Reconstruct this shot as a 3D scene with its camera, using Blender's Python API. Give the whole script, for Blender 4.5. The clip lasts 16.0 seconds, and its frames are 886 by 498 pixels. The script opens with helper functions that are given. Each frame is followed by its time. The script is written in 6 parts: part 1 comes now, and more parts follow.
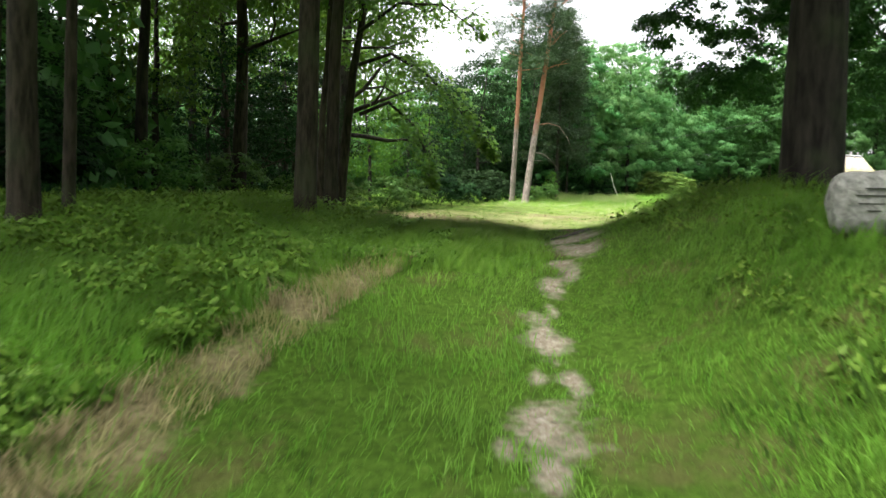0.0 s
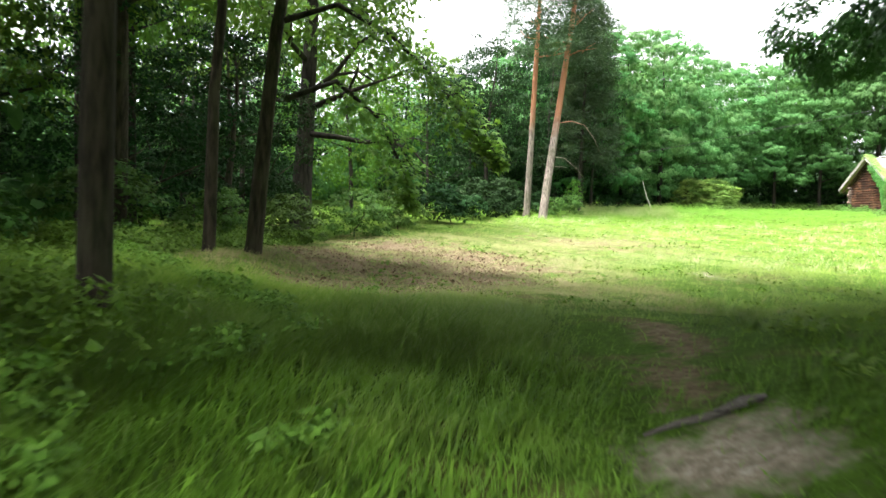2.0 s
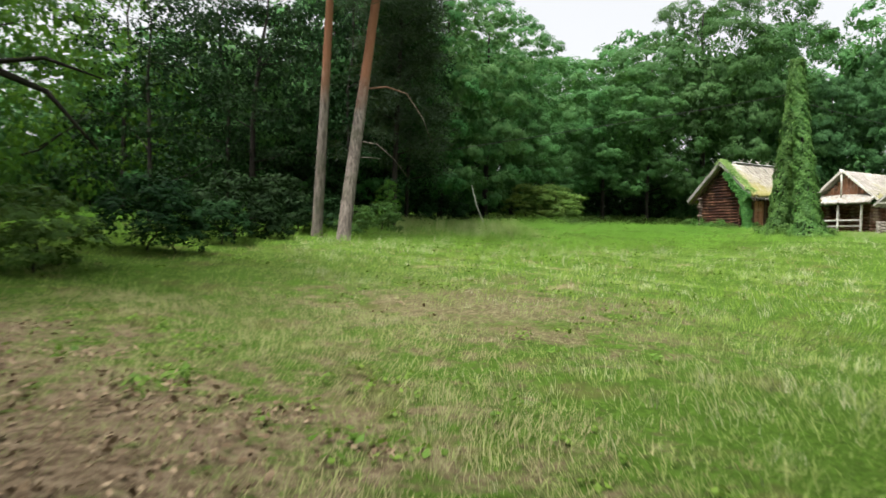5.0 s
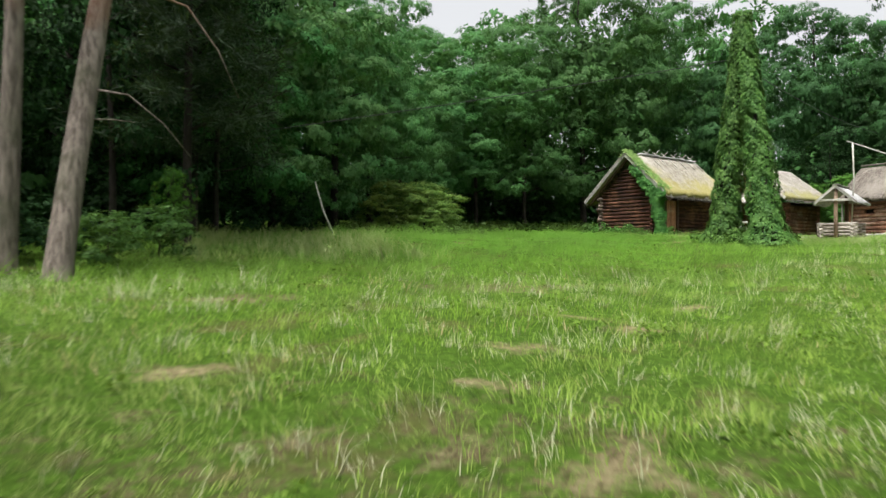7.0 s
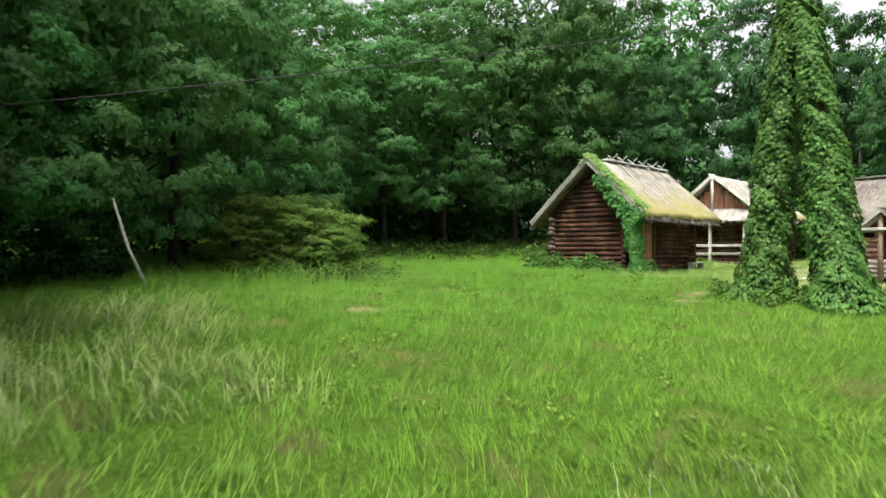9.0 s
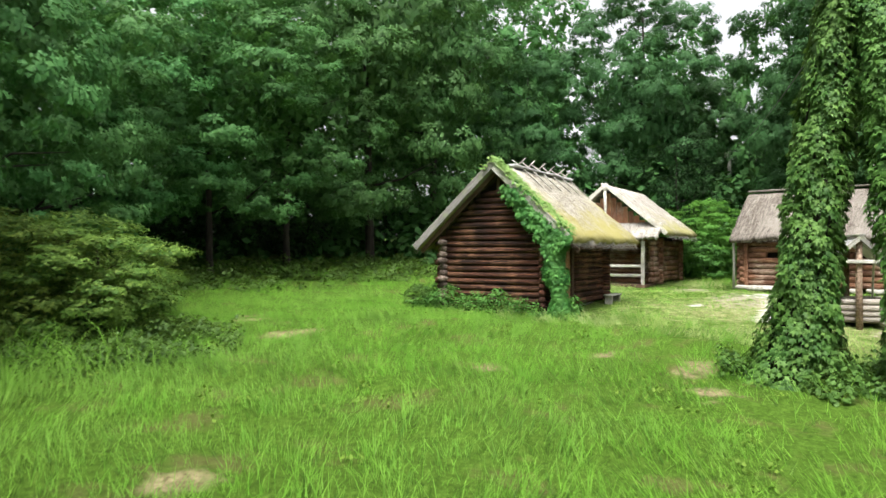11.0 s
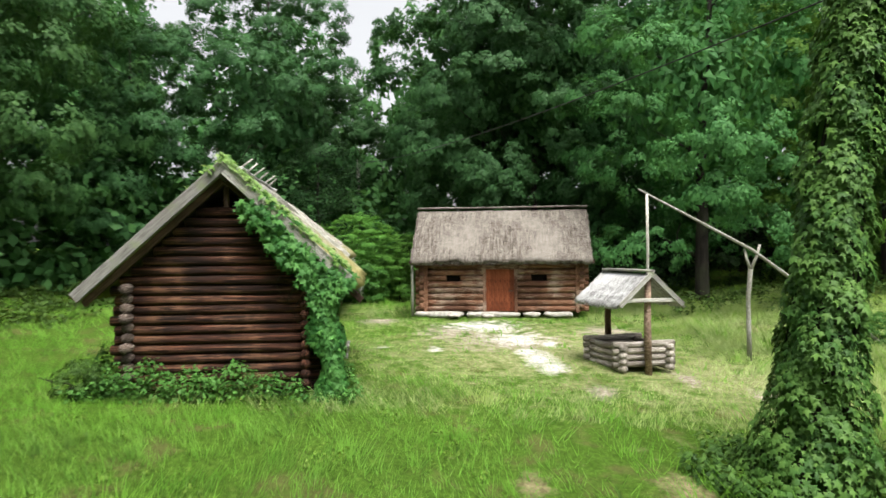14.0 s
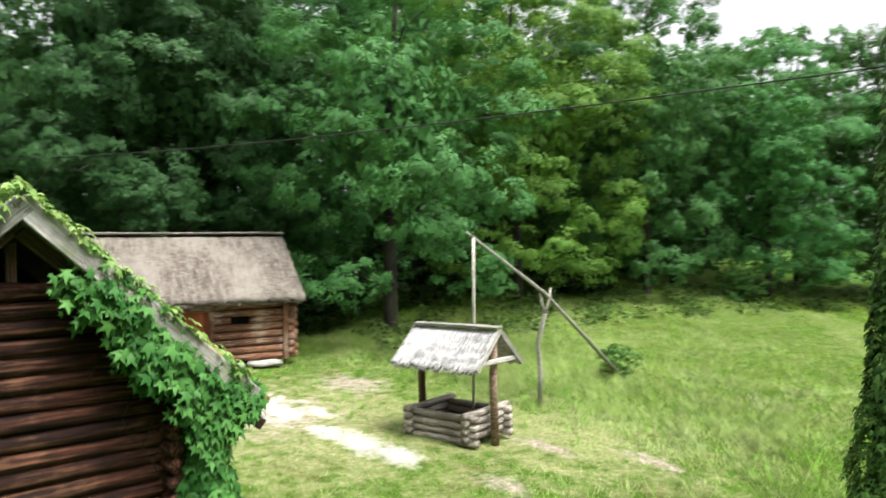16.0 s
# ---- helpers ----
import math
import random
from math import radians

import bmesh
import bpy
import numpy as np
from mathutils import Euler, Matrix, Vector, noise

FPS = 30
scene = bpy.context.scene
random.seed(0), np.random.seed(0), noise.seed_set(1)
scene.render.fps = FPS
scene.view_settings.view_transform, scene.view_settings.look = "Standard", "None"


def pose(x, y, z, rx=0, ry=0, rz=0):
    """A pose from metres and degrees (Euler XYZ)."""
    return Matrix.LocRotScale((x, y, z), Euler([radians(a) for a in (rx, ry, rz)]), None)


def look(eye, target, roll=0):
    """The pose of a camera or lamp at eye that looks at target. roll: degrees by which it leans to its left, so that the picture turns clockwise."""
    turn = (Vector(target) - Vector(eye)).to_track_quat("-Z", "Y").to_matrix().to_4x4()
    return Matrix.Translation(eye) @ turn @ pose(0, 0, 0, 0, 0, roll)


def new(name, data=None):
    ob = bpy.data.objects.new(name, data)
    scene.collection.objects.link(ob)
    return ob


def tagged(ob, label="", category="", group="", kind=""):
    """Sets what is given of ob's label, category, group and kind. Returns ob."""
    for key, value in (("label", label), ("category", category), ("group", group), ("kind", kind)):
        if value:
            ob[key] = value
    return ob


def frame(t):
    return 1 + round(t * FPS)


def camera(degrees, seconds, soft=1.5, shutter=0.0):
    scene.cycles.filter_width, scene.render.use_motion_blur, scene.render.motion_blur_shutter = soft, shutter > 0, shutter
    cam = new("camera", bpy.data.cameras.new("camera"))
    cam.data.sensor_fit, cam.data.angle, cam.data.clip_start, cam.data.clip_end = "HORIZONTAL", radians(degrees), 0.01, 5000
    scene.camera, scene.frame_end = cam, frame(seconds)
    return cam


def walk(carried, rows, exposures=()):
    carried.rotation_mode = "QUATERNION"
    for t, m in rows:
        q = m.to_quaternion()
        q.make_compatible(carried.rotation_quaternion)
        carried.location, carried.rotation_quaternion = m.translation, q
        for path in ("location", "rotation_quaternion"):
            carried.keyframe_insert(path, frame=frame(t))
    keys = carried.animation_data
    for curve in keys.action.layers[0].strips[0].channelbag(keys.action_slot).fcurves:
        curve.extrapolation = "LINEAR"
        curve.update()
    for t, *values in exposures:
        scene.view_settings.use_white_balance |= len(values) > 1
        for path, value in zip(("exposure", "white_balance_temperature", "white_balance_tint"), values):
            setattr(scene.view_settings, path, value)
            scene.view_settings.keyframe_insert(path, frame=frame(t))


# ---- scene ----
cam = camera(63.2, 16.0, shutter=0.35)
PATH = [
    (0, (0.397, -1.278, 1.991), (0.366, 0.721, 1.931), 1.8),
    (0.5, (0.658, 0.839, 2.452), (0.586, 2.837, 2.393), 1.8),
    (1, (0.855, 3.031, 2.862), (0.784, 5.029, 2.806), 1.8),
    (1.5, (0.985, 5.257, 2.92), (0.915, 7.255, 2.865), 1.9),
    (2, (1.064, 7.434, 2.961), (0.992, 9.433, 2.91), 1.8),
    (2.5, (1.047, 10.008, 3.09), (0.987, 12.006, 3.04), 2.0),
    (3, (1.038, 12.527, 3.241), (1.047, 14.526, 3.198), 2.0),
    (3.5, (1.072, 14.975, 3.367), (1.19, 16.971, 3.332), 2.0),
    (4, (1.256, 17.503, 3.489), (1.497, 19.488, 3.459), 2.0),
    (4.5, (1.613, 20.018, 3.612), (1.992, 21.981, 3.592), 1.9),
    (7, (5.401, 32.965, 4.227), (6.299, 34.752, 4.241), 0.1),
    (7.5, (6.662, 35.408, 4.562), (7.622, 37.162, 4.582), 0.1),
    (8, (7.908, 37.657, 4.926), (8.921, 39.382, 4.949), 0.1),
    (10.5, (13.292, 47.181, 6.656), (14.662, 48.639, 6.659), 0.2),
    (11, (13.81, 48.426, 6.783), (15.29, 49.772, 6.792), -0.0),
    (11.5, (14.124, 49.674, 6.899), (15.693, 50.914, 6.916), -0.3),
    (12, (14.348, 50.856, 7.039), (16.012, 51.966, 7.056), -0.3),
    (12.5, (14.737, 52.114, 7.174), (16.526, 53.008, 7.191), -0.4),
    (13, (15.347, 53.197, 7.358), (17.235, 53.856, 7.37), -0.5),
    (13.5, (16.283, 54.37, 7.531), (18.235, 54.806, 7.539), -0.5),
    (14, (17.321, 55.62, 7.674), (19.309, 55.843, 7.683), -0.5),
    (14.5, (18.479, 56.803, 7.855), (20.479, 56.775, 7.862), -0.6),
    (15, (19.697, 58.146, 8.026), (21.673, 57.839, 8.033), -0.8),
    (15.5, (20.851, 59.51, 8.273), (22.758, 58.907, 8.277), -0.8),
    (16, (22.14, 60.948, 8.76), (23.867, 59.938, 8.765), -1.0),
]
walk(cam, [(t, look(eye, target, roll)) for t, eye, target, roll in PATH],
     exposures=[(0, 2.35), (0.5, 2.5), (1, 2.65), (1.5, 2.66), (2, 2.8), (2.5, 2.76), (3, 2.45), (3.5, 2.05), (4.5, 1.48), (7, 1.12), (8, 1.25), (11, 1.52), (13, 1.25), (14.5, 1.3), (16, 1.55)])

# ---- world, sun ----
SUN_EL, SUN_AZ = radians(68), radians(118)   # azimuth from +y towards -x
world = bpy.data.worlds.new("overcast_sky")
scene.world = world
world.use_nodes = True
wn, wl = world.node_tree.nodes, world.node_tree.links
sky = wn.new("ShaderNodeTexSky")
sky.sky_type, sky.sun_disc = "NISHITA", False
sky.sun_elevation, sky.sun_rotation = SUN_EL, -SUN_AZ
sky.air_density, sky.dust_density, sky.ozone_density = 1.0, 6.0, 1.0
pale = wn.new("ShaderNodeHueSaturation")
pale.inputs["Saturation"].default_value = 0.12
pale.inputs["Value"].default_value = 1.0
wl.new(sky.outputs[0], pale.inputs["Color"])
wl.new(pale.outputs[0], wn["Background"].inputs["Color"])
wn["Background"].inputs["Strength"].default_value = 0.13

sun = new("sun", bpy.data.lights.new("sun", "SUN"))
sun.data.energy, sun.data.angle, sun.data.color = 2.1, radians(25), (1.0, 0.96, 0.9)
sun.matrix_world = look((0, 0, 0), (math.sin(SUN_AZ) * math.cos(SUN_EL), -math.cos(SUN_AZ) * math.cos(SUN_EL), -math.sin(SUN_EL)))


# ---- materials ----
def mat(name, rough=0.9):
    m = bpy.data.materials.new(name)
    m.use_nodes = True
    n = m.node_tree.nodes
    p = n["Principled BSDF"]
    p.inputs["Roughness"].default_value = rough
    p.inputs["Specular IOR Level"].default_value = 0.2
    return m, n, m.node_tree.links, p


def ramp(n, l, source, stops):
    r = n.new("ShaderNodeValToRGB")
    while len(r.color_ramp.elements) < len(stops):
        r.color_ramp.elements.new(0.5)
    for e, (at, col) in zip(r.color_ramp.elements, stops):
        e.position, e.color = at, (*col, 1)
    l.new(source, r.inputs[0])
    return r.outputs[0]


def noise_node(n, l, scale, detail=4, vector=None, rough=0.6):
    t = n.new("ShaderNodeTexNoise")
    t.inputs["Scale"].default_value, t.inputs["Detail"].default_value, t.inputs["Roughness"].default_value = scale, detail, rough
    if vector is not None:
        l.new(vector, t.inputs["Vector"])
    return t.outputs[0]


def mapped(n, l, scale, kind="Object"):
    c = n.new("ShaderNodeTexCoord")
    m = n.new("ShaderNodeMapping")
    m.inputs["Scale"].default_value = scale
    l.new(c.outputs[kind], m.inputs["Vector"])
    return m.outputs[0]


def world_position(n):
    return n.new("ShaderNodeNewGeometry").outputs["Position"]


def blend(n, l, a, b, fac, mode="MIX"):
    x = n.new("ShaderNodeMix")
    x.data_type, x.blend_type = "RGBA", mode
    for value, socket in ((fac, x.inputs[0]), (a, x.inputs[6]), (b, x.inputs[7])):
        if isinstance(value, (int, float)):
            socket.default_value = value
        elif isinstance(value, tuple):
            socket.default_value = (*value, 1)
        else:
            l.new(value, socket)
    return x.outputs[2]


def calc(n, l, op, a, b=0.0):
    x = n.new("ShaderNodeMath")
    x.operation = op
    for value, socket in ((a, x.inputs[0]), (b, x.inputs[1])):
        if isinstance(value, (int, float)):
            socket.default_value = value
        else:
            l.new(value, socket)
    return x.outputs[0]


def bump(n, l, p, height, strength=0.5, distance=0.02):
    b = n.new("ShaderNodeBump")
    b.inputs["Strength"].default_value, b.inputs["Distance"].default_value = strength, distance
    l.new(height, b.inputs["Height"])
    l.new(b.outputs[0], p.inputs["Normal"])


def leaf_material(name, dark, mid, light, through_light=0.28, patch=0.25, rough=0.55, glow=(0.26, 0.42, 0.05), sheen=0.15, vary=0.6):
    """Leaves: varied leaf by leaf and clump by clump, letting some light through."""
    m, n, l, p = mat(name, rough)
    p.inputs["Specular IOR Level"].default_value = sheen
    island = n.new("ShaderNodeNewGeometry").outputs["Random Per Island"]
    tone = ramp(n, l, island, [(0.0, dark), (0.5, mid), (1.0, light)])
    clump = noise_node(n, l, patch, 3, world_position(n))
    tone = blend(n, l, tone, blend(n, l, tone, light, 0.5), ramp(n, l, clump, [(0.42, (0, 0, 0)), (0.62, (1, 1, 1))]))
    tree = n.new("ShaderNodeObjectInfo").outputs["Random"]
    h = n.new("ShaderNodeHueSaturation")
    l.new(calc(n, l, "ADD", calc(n, l, "MULTIPLY", tree, 0.034), 0.484), h.inputs["Hue"])
    l.new(calc(n, l, "ADD", calc(n, l, "MULTIPLY", tree, vary), 1.0 - vary * 0.53), h.inputs["Value"])
    l.new(tone, h.inputs["Color"])
    tone = h.outputs[0]
    l.new(tone, p.inputs["Base Color"])
    t = n.new("ShaderNodeBsdfTranslucent")
    l.new(blend(n, l, tone, glow, 0.3), t.inputs["Color"])
    mix = n.new("ShaderNodeMixShader")
    mix.inputs[0].default_value = through_light
    l.new(p.outputs[0], mix.inputs[1])
    l.new(t.outputs[0], mix.inputs[2])
    l.new(mix.outputs[0], n["Material Output"].inputs["Surface"])
    return m


# oak green, toned down to put shade into the right-hand trees
LEAF_OAK = leaf_material("shade_toned_oak_leaves", (0.020, 0.068, 0.021), (0.027, 0.088, 0.026), (0.054, 0.142, 0.046), 0.22, 0.8, 0.55, (0.16, 0.36, 0.05), 0.12)
LEAF_WOOD = leaf_material("woodland_leaves", (0.031, 0.096, 0.025), (0.041, 0.124, 0.034), (0.078, 0.190, 0.054), 0.24, 0.7, 0.55, (0.18, 0.40, 0.04), 0.11)
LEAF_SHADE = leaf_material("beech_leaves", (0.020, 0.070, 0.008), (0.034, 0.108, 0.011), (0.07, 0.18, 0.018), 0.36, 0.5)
LEAF_SYCAMORE = leaf_material("sycamore_leaves", (0.040, 0.128, 0.034), (0.054, 0.162, 0.046), (0.105, 0.240, 0.075), 0.26, 0.7, 0.55, (0.2, 0.42, 0.06), 0.13, vary=0.25)
# near-black leaf colour that carries the deep shade of the wood
LEAF_DIM = leaf_material("shade_darkened_foliage", (0.006, 0.018, 0.006), (0.010, 0.030, 0.009), (0.020, 0.050, 0.014), 0.12, 0.5, 0.6, (0.03, 0.07, 0.01), 0.05)
LEAF_BRIGHT = leaf_material("bright_maple_leaves", (0.046, 0.148, 0.020), (0.070, 0.200, 0.028), (0.135, 0.29, 0.048), 0.35, 0.7, vary=0.2)
LEAF_BUSH = leaf_material("bush_leaves", (0.036, 0.088, 0.014), (0.066, 0.135, 0.022), (0.175, 0.250, 0.045), 0.28, 1.2, vary=0.2)
LEAF_VINE = leaf_material("vine_leaves", (0.019, 0.070, 0.013), (0.036, 0.114, 0.022), (0.096, 0.215, 0.046), 0.22, 1.6, 0.5, sheen=0.12, vary=0.1)
LEAF_MAPLE = leaf_material("lobed_maple_leaves", (0.030, 0.100, 0.012), (0.050, 0.145, 0.018), (0.10, 0.22, 0.03), 0.5, vary=0.1)
LEAF_UNDER = leaf_material("undergrowth_leaves", (0.024, 0.068, 0.012), (0.042, 0.104, 0.018), (0.080, 0.168, 0.034), 0.26, 0.8)
LEAF_HERB = leaf_material("meadow_herb_leaves", (0.050, 0.118, 0.012), (0.074, 0.160, 0.018), (0.14, 0.25, 0.036), 0.3, 0.8, vary=0.15)
# lighter copy of the vine green with sunlight in the colour
LEAF_VINE_LIT = leaf_material("sunlit_vine_leaves", (0.08, 0.17, 0.035), (0.14, 0.26, 0.055), (0.26, 0.37, 0.12), 0.3, 1.3, 0.42, vary=0.1)
NEEDLES = leaf_material("pine_needles", (0.014, 0.030, 0.014), (0.022, 0.046, 0.020), (0.038, 0.070, 0.032), 0.12)


def bark_material(name, dark, light, scale=6.0, lift=None):
    m, n, l, p = mat(name, 0.95)
    v = mapped(n, l, (scale, scale, scale * 0.18))
    a = noise_node(n, l, 2.2, 6, v)
    b = noise_node(n, l, 0.9, 3, world_position(n))
    tone = ramp(n, l, a, [(0.38, dark), (0.62, light)])
    tone = blend(n, l, tone, (0.05, 0.065, 0.03), ramp(n, l, b, [(0.5, (0, 0, 0)), (0.75, (0.55, 0.55, 0.55))]))
    if lift:
        z = n.new("ShaderNodeSeparateXYZ")
        l.new(mapped(n, l, (1, 1, 1)), z.inputs[0])
        up = calc(n, l, "ADD", calc(n, l, "MULTIPLY", z.outputs[2], 0.14), calc(n, l, "MULTIPLY", b, 0.25))
        tone = blend(n, l, tone, lift, ramp(n, l, up, [(0.75, (0, 0, 0)), (1.0, (0.85, 0.85, 0.85))]))
    l.new(tone, p.inputs["Base Color"])
    bump(n, l, p, a, 0.9, 0.03)
    return m


BARK = bark_material("grey_brown_bark", (0.014, 0.011, 0.008), (0.048, 0.039, 0.028), 5)
BARK_DARK = bark_material("dark_oak_bark", (0.010, 0.008, 0.007), (0.032, 0.027, 0.022), 4)
BARK_PINE = bark_material("pine_bark", (0.072, 0.060, 0.050), (0.215, 0.182, 0.157), 6, (0.26, 0.11, 0.055))


def wood_material(name, dark, mid, light, grain=(1.6, 26, 26), grey=None, amount=0.5, rough=0.85, lichen=None):
    """Weathered wood with long grain along the object's x axis."""
    m, n, l, p = mat(name, rough)
    a = noise_node(n, l, 1.6, 8, mapped(n, l, grain), 0.7)
    b = noise_node(n, l, 1.3, 4, world_position(n))
    tone = ramp(n, l, a, [(0.36, dark), (0.5, mid), (0.66, light)])
    each = n.new("ShaderNodeObjectInfo").outputs["Random"]
    h = n.new("ShaderNodeHueSaturation")
    l.new(calc(n, l, "ADD", calc(n, l, "MULTIPLY", each, 0.8), 0.6), h.inputs["Value"])
    l.new(tone, h.inputs["Color"])
    tone = h.outputs[0]
    stain = noise_node(n, l, 0.9, 4, world_position(n))
    tone = blend(n, l, tone, dark, ramp(n, l, stain, [(0.45, (0, 0, 0)), (0.62, (0.7, 0.7, 0.7))]))
    if grey:
        worn = calc(n, l, "MULTIPLY", calc(n, l, "ADD", a, b), 0.5)
        tone = blend(n, l, tone, grey, ramp(n, l, worn, [(0.50, (0, 0, 0)), (0.58, (amount, amount, amount))]))
    if lichen:
        c = noise_node(n, l, 2.2, 5, world_position(n))
        tone = blend(n, l, tone, lichen, ramp(n, l, c, [(0.52, (0, 0, 0)), (0.68, (0.8, 0.8, 0.8))]))
    l.new(tone, p.inputs["Base Color"])
    bump(n, l, p, a, 1.0, 0.02)
    return m


LOG_RED = wood_material("red_brown_stained_logs", (0.008, 0.005, 0.004), (0.038, 0.015, 0.010), (0.155, 0.058, 0.030), grain=(0.9, 20, 20), grey=(0.27, 0.14, 0.08), amount=0.4)
LOG_END = wood_material("greyed_log_ends", (0.022, 0.016, 0.013), (0.10, 0.070, 0.055), (0.32, 0.27, 0.23))
LOG_SHED = wood_material("worn_rust_brown_logs", (0.050, 0.021, 0.012), (0.160, 0.074, 0.042), (0.30, 0.175, 0.11), grey=(0.36, 0.28, 0.22), amount=0.7)
LOG_GREY = wood_material("silver_grey_logs", (0.11, 0.09, 0.072), (0.33, 0.295, 0.255), (0.60, 0.57, 0.52))
WELL_POST = wood_material("brown_grey_post", (0.07, 0.045, 0.032), (0.19, 0.13, 0.095), (0.34, 0.26, 0.20), grain=(3, 14, 14))
BOARD_GREY = wood_material("grey_weathered_board", (0.16, 0.15, 0.13), (0.32, 0.31, 0.28), (0.50, 0.49, 0.46), lichen=(0.20, 0.24, 0.12))
BOARD_RED = wood_material("rust_red_door_boards", (0.08, 0.022, 0.009), (0.175, 0.048, 0.019), (0.25, 0.082, 0.038), grain=(2.2, 16, 16))
BOARD_BROWN = wood_material("brown_gable_boards", (0.15, 0.06, 0.03), (0.30, 0.14, 0.08), (0.45, 0.27, 0.18), grey=(0.42, 0.38, 0.34), amount=0.4)
POLE_PALE = wood_material("bleached_pole_wood", (0.25, 0.24, 0.20), (0.42, 0.41, 0.36), (0.58, 0.57, 0.52), grain=(3, 14, 14))
OLD_POLE = wood_material("dull_old_poles", (0.09, 0.08, 0.07), (0.17, 0.155, 0.135), (0.27, 0.25, 0.22))
BEAM_DARK = wood_material("dark_beam_wood", (0.035, 0.02, 0.014), (0.085, 0.05, 0.035), (0.16, 0.10, 0.07))


def straw_material(name, dark, mid, light, moss=None, moss_at=0.5, moss2=None, lower=0.0):
    """Thatch: fine stalks down the slope (object y), stained and mossy in patches."""
    m, n, l, p = mat(name, 0.95)
    stalk = noise_node(n, l, 2.0, 6, mapped(n, l, (24, 0.7, 6)), 0.75)
    big = noise_node(n, l, 0.55, 5, world_position(n))
    fine = noise_node(n, l, 3.0, 5, world_position(n))
    tone = ramp(n, l, stalk, [(0.41, dark), (0.5, mid), (0.59, light)])
    tone = blend(n, l, tone, dark, ramp(n, l, fine, [(0.5, (0, 0, 0)), (0.66, (0.5, 0.5, 0.5))]))
    course = noise_node(n, l, 1.0, 5, mapped(n, l, (5.0, 13.0, 5.0)), 0.7)
    tone = blend(n, l, tone, light, ramp(n, l, course, [(0.5, (0, 0, 0)), (0.66, (0.55, 0.55, 0.55))]))
    tone = blend(n, l, tone, dark, ramp(n, l, course, [(0.34, (0.6, 0.6, 0.6)), (0.46, (0, 0, 0))]))
    tone = blend(n, l, tone, light, ramp(n, l, big, [(0.48, (0, 0, 0)), (0.66, (0.6, 0.6, 0.6))]))
    if moss:
        # damp lower courses carry more moss
        where = calc(n, l, "ADD", calc(n, l, "MULTIPLY", big, 0.6), calc(n, l, "MULTIPLY", fine, 0.4))
        down = n.new("ShaderNodeSeparateXYZ")
        l.new(mapped(n, l, (1, 1, 1)), down.inputs[0])
        where = calc(n, l, "ADD", where, calc(n, l, "MULTIPLY", calc(n, l, "SUBTRACT", down.outputs[1], 1.7), lower))
        tint = blend(n, l, moss, moss2 or moss, stalk)
        tone = blend(n, l, tone, tint, ramp(n, l, where, [(moss_at - 0.1, (0, 0, 0)), (moss_at + 0.1, (0.85, 0.85, 0.85))]))
    l.new(tone, p.inputs["Base Color"])
    bump(n, l, p, stalk, 1.0, 0.03)
    return m


THATCH_MOSS = straw_material("mossy_thatch", (0.10, 0.085, 0.06), (0.25, 0.225, 0.18), (0.46, 0.44, 0.39), (0.20, 0.185, 0.035), 0.52, (0.31, 0.27, 0.085), 0.10)
THATCH_GREY = straw_material("grey_thatch", (0.042, 0.034, 0.027), (0.122, 0.104, 0.086), (0.25, 0.228, 0.20))
THATCH_BARN = straw_material("pale_barn_thatch", (0.12, 0.10, 0.08), (0.29, 0.27, 0.235), (0.48, 0.46, 0.42), (0.19, 0.19, 0.05), 0.60, (0.30, 0.28, 0.09), 0.12)
THATCH_PALE = straw_material("pale_silver_thatch", (0.14, 0.135, 0.13), (0.34, 0.34, 0.335), (0.56, 0.565, 0.56))


def plain_material(name, dark, light, scale, rough=0.9, strength=0.5, spec=0.2):
    m, n, l, p = mat(name, rough)
    p.inputs["Specular IOR Level"].default_value = spec
    a = noise_node(n, l, scale, 7, world_position(n))
    l.new(ramp(n, l, a, [(0.3, dark), (0.7, light)]), p.inputs["Base Color"])
    bump(n, l, p, a, strength, 0.03)
    return m


STONE = plain_material("grey_granite", (0.13, 0.13, 0.12), (0.36, 0.35, 0.325), 14, 0.85, 1.0)
STONE_PALE = plain_material("pale_foundation_stone", (0.20, 0.185, 0.155), (0.46, 0.44, 0.40), 6)
# near-black that stands for shade inside the buildings and the well
SHADE_BLACK = plain_material("interior_shade_black", (0.008, 0.006, 0.005), (0.02, 0.015, 0.012), 4)
METAL_WIRE = plain_material("dark_wire", (0.02, 0.02, 0.02), (0.05, 0.05, 0.05), 20, 0.6)
ENGRAVED = plain_material("engraved_line", (0.05, 0.05, 0.045), (0.09, 0.09, 0.08), 14)


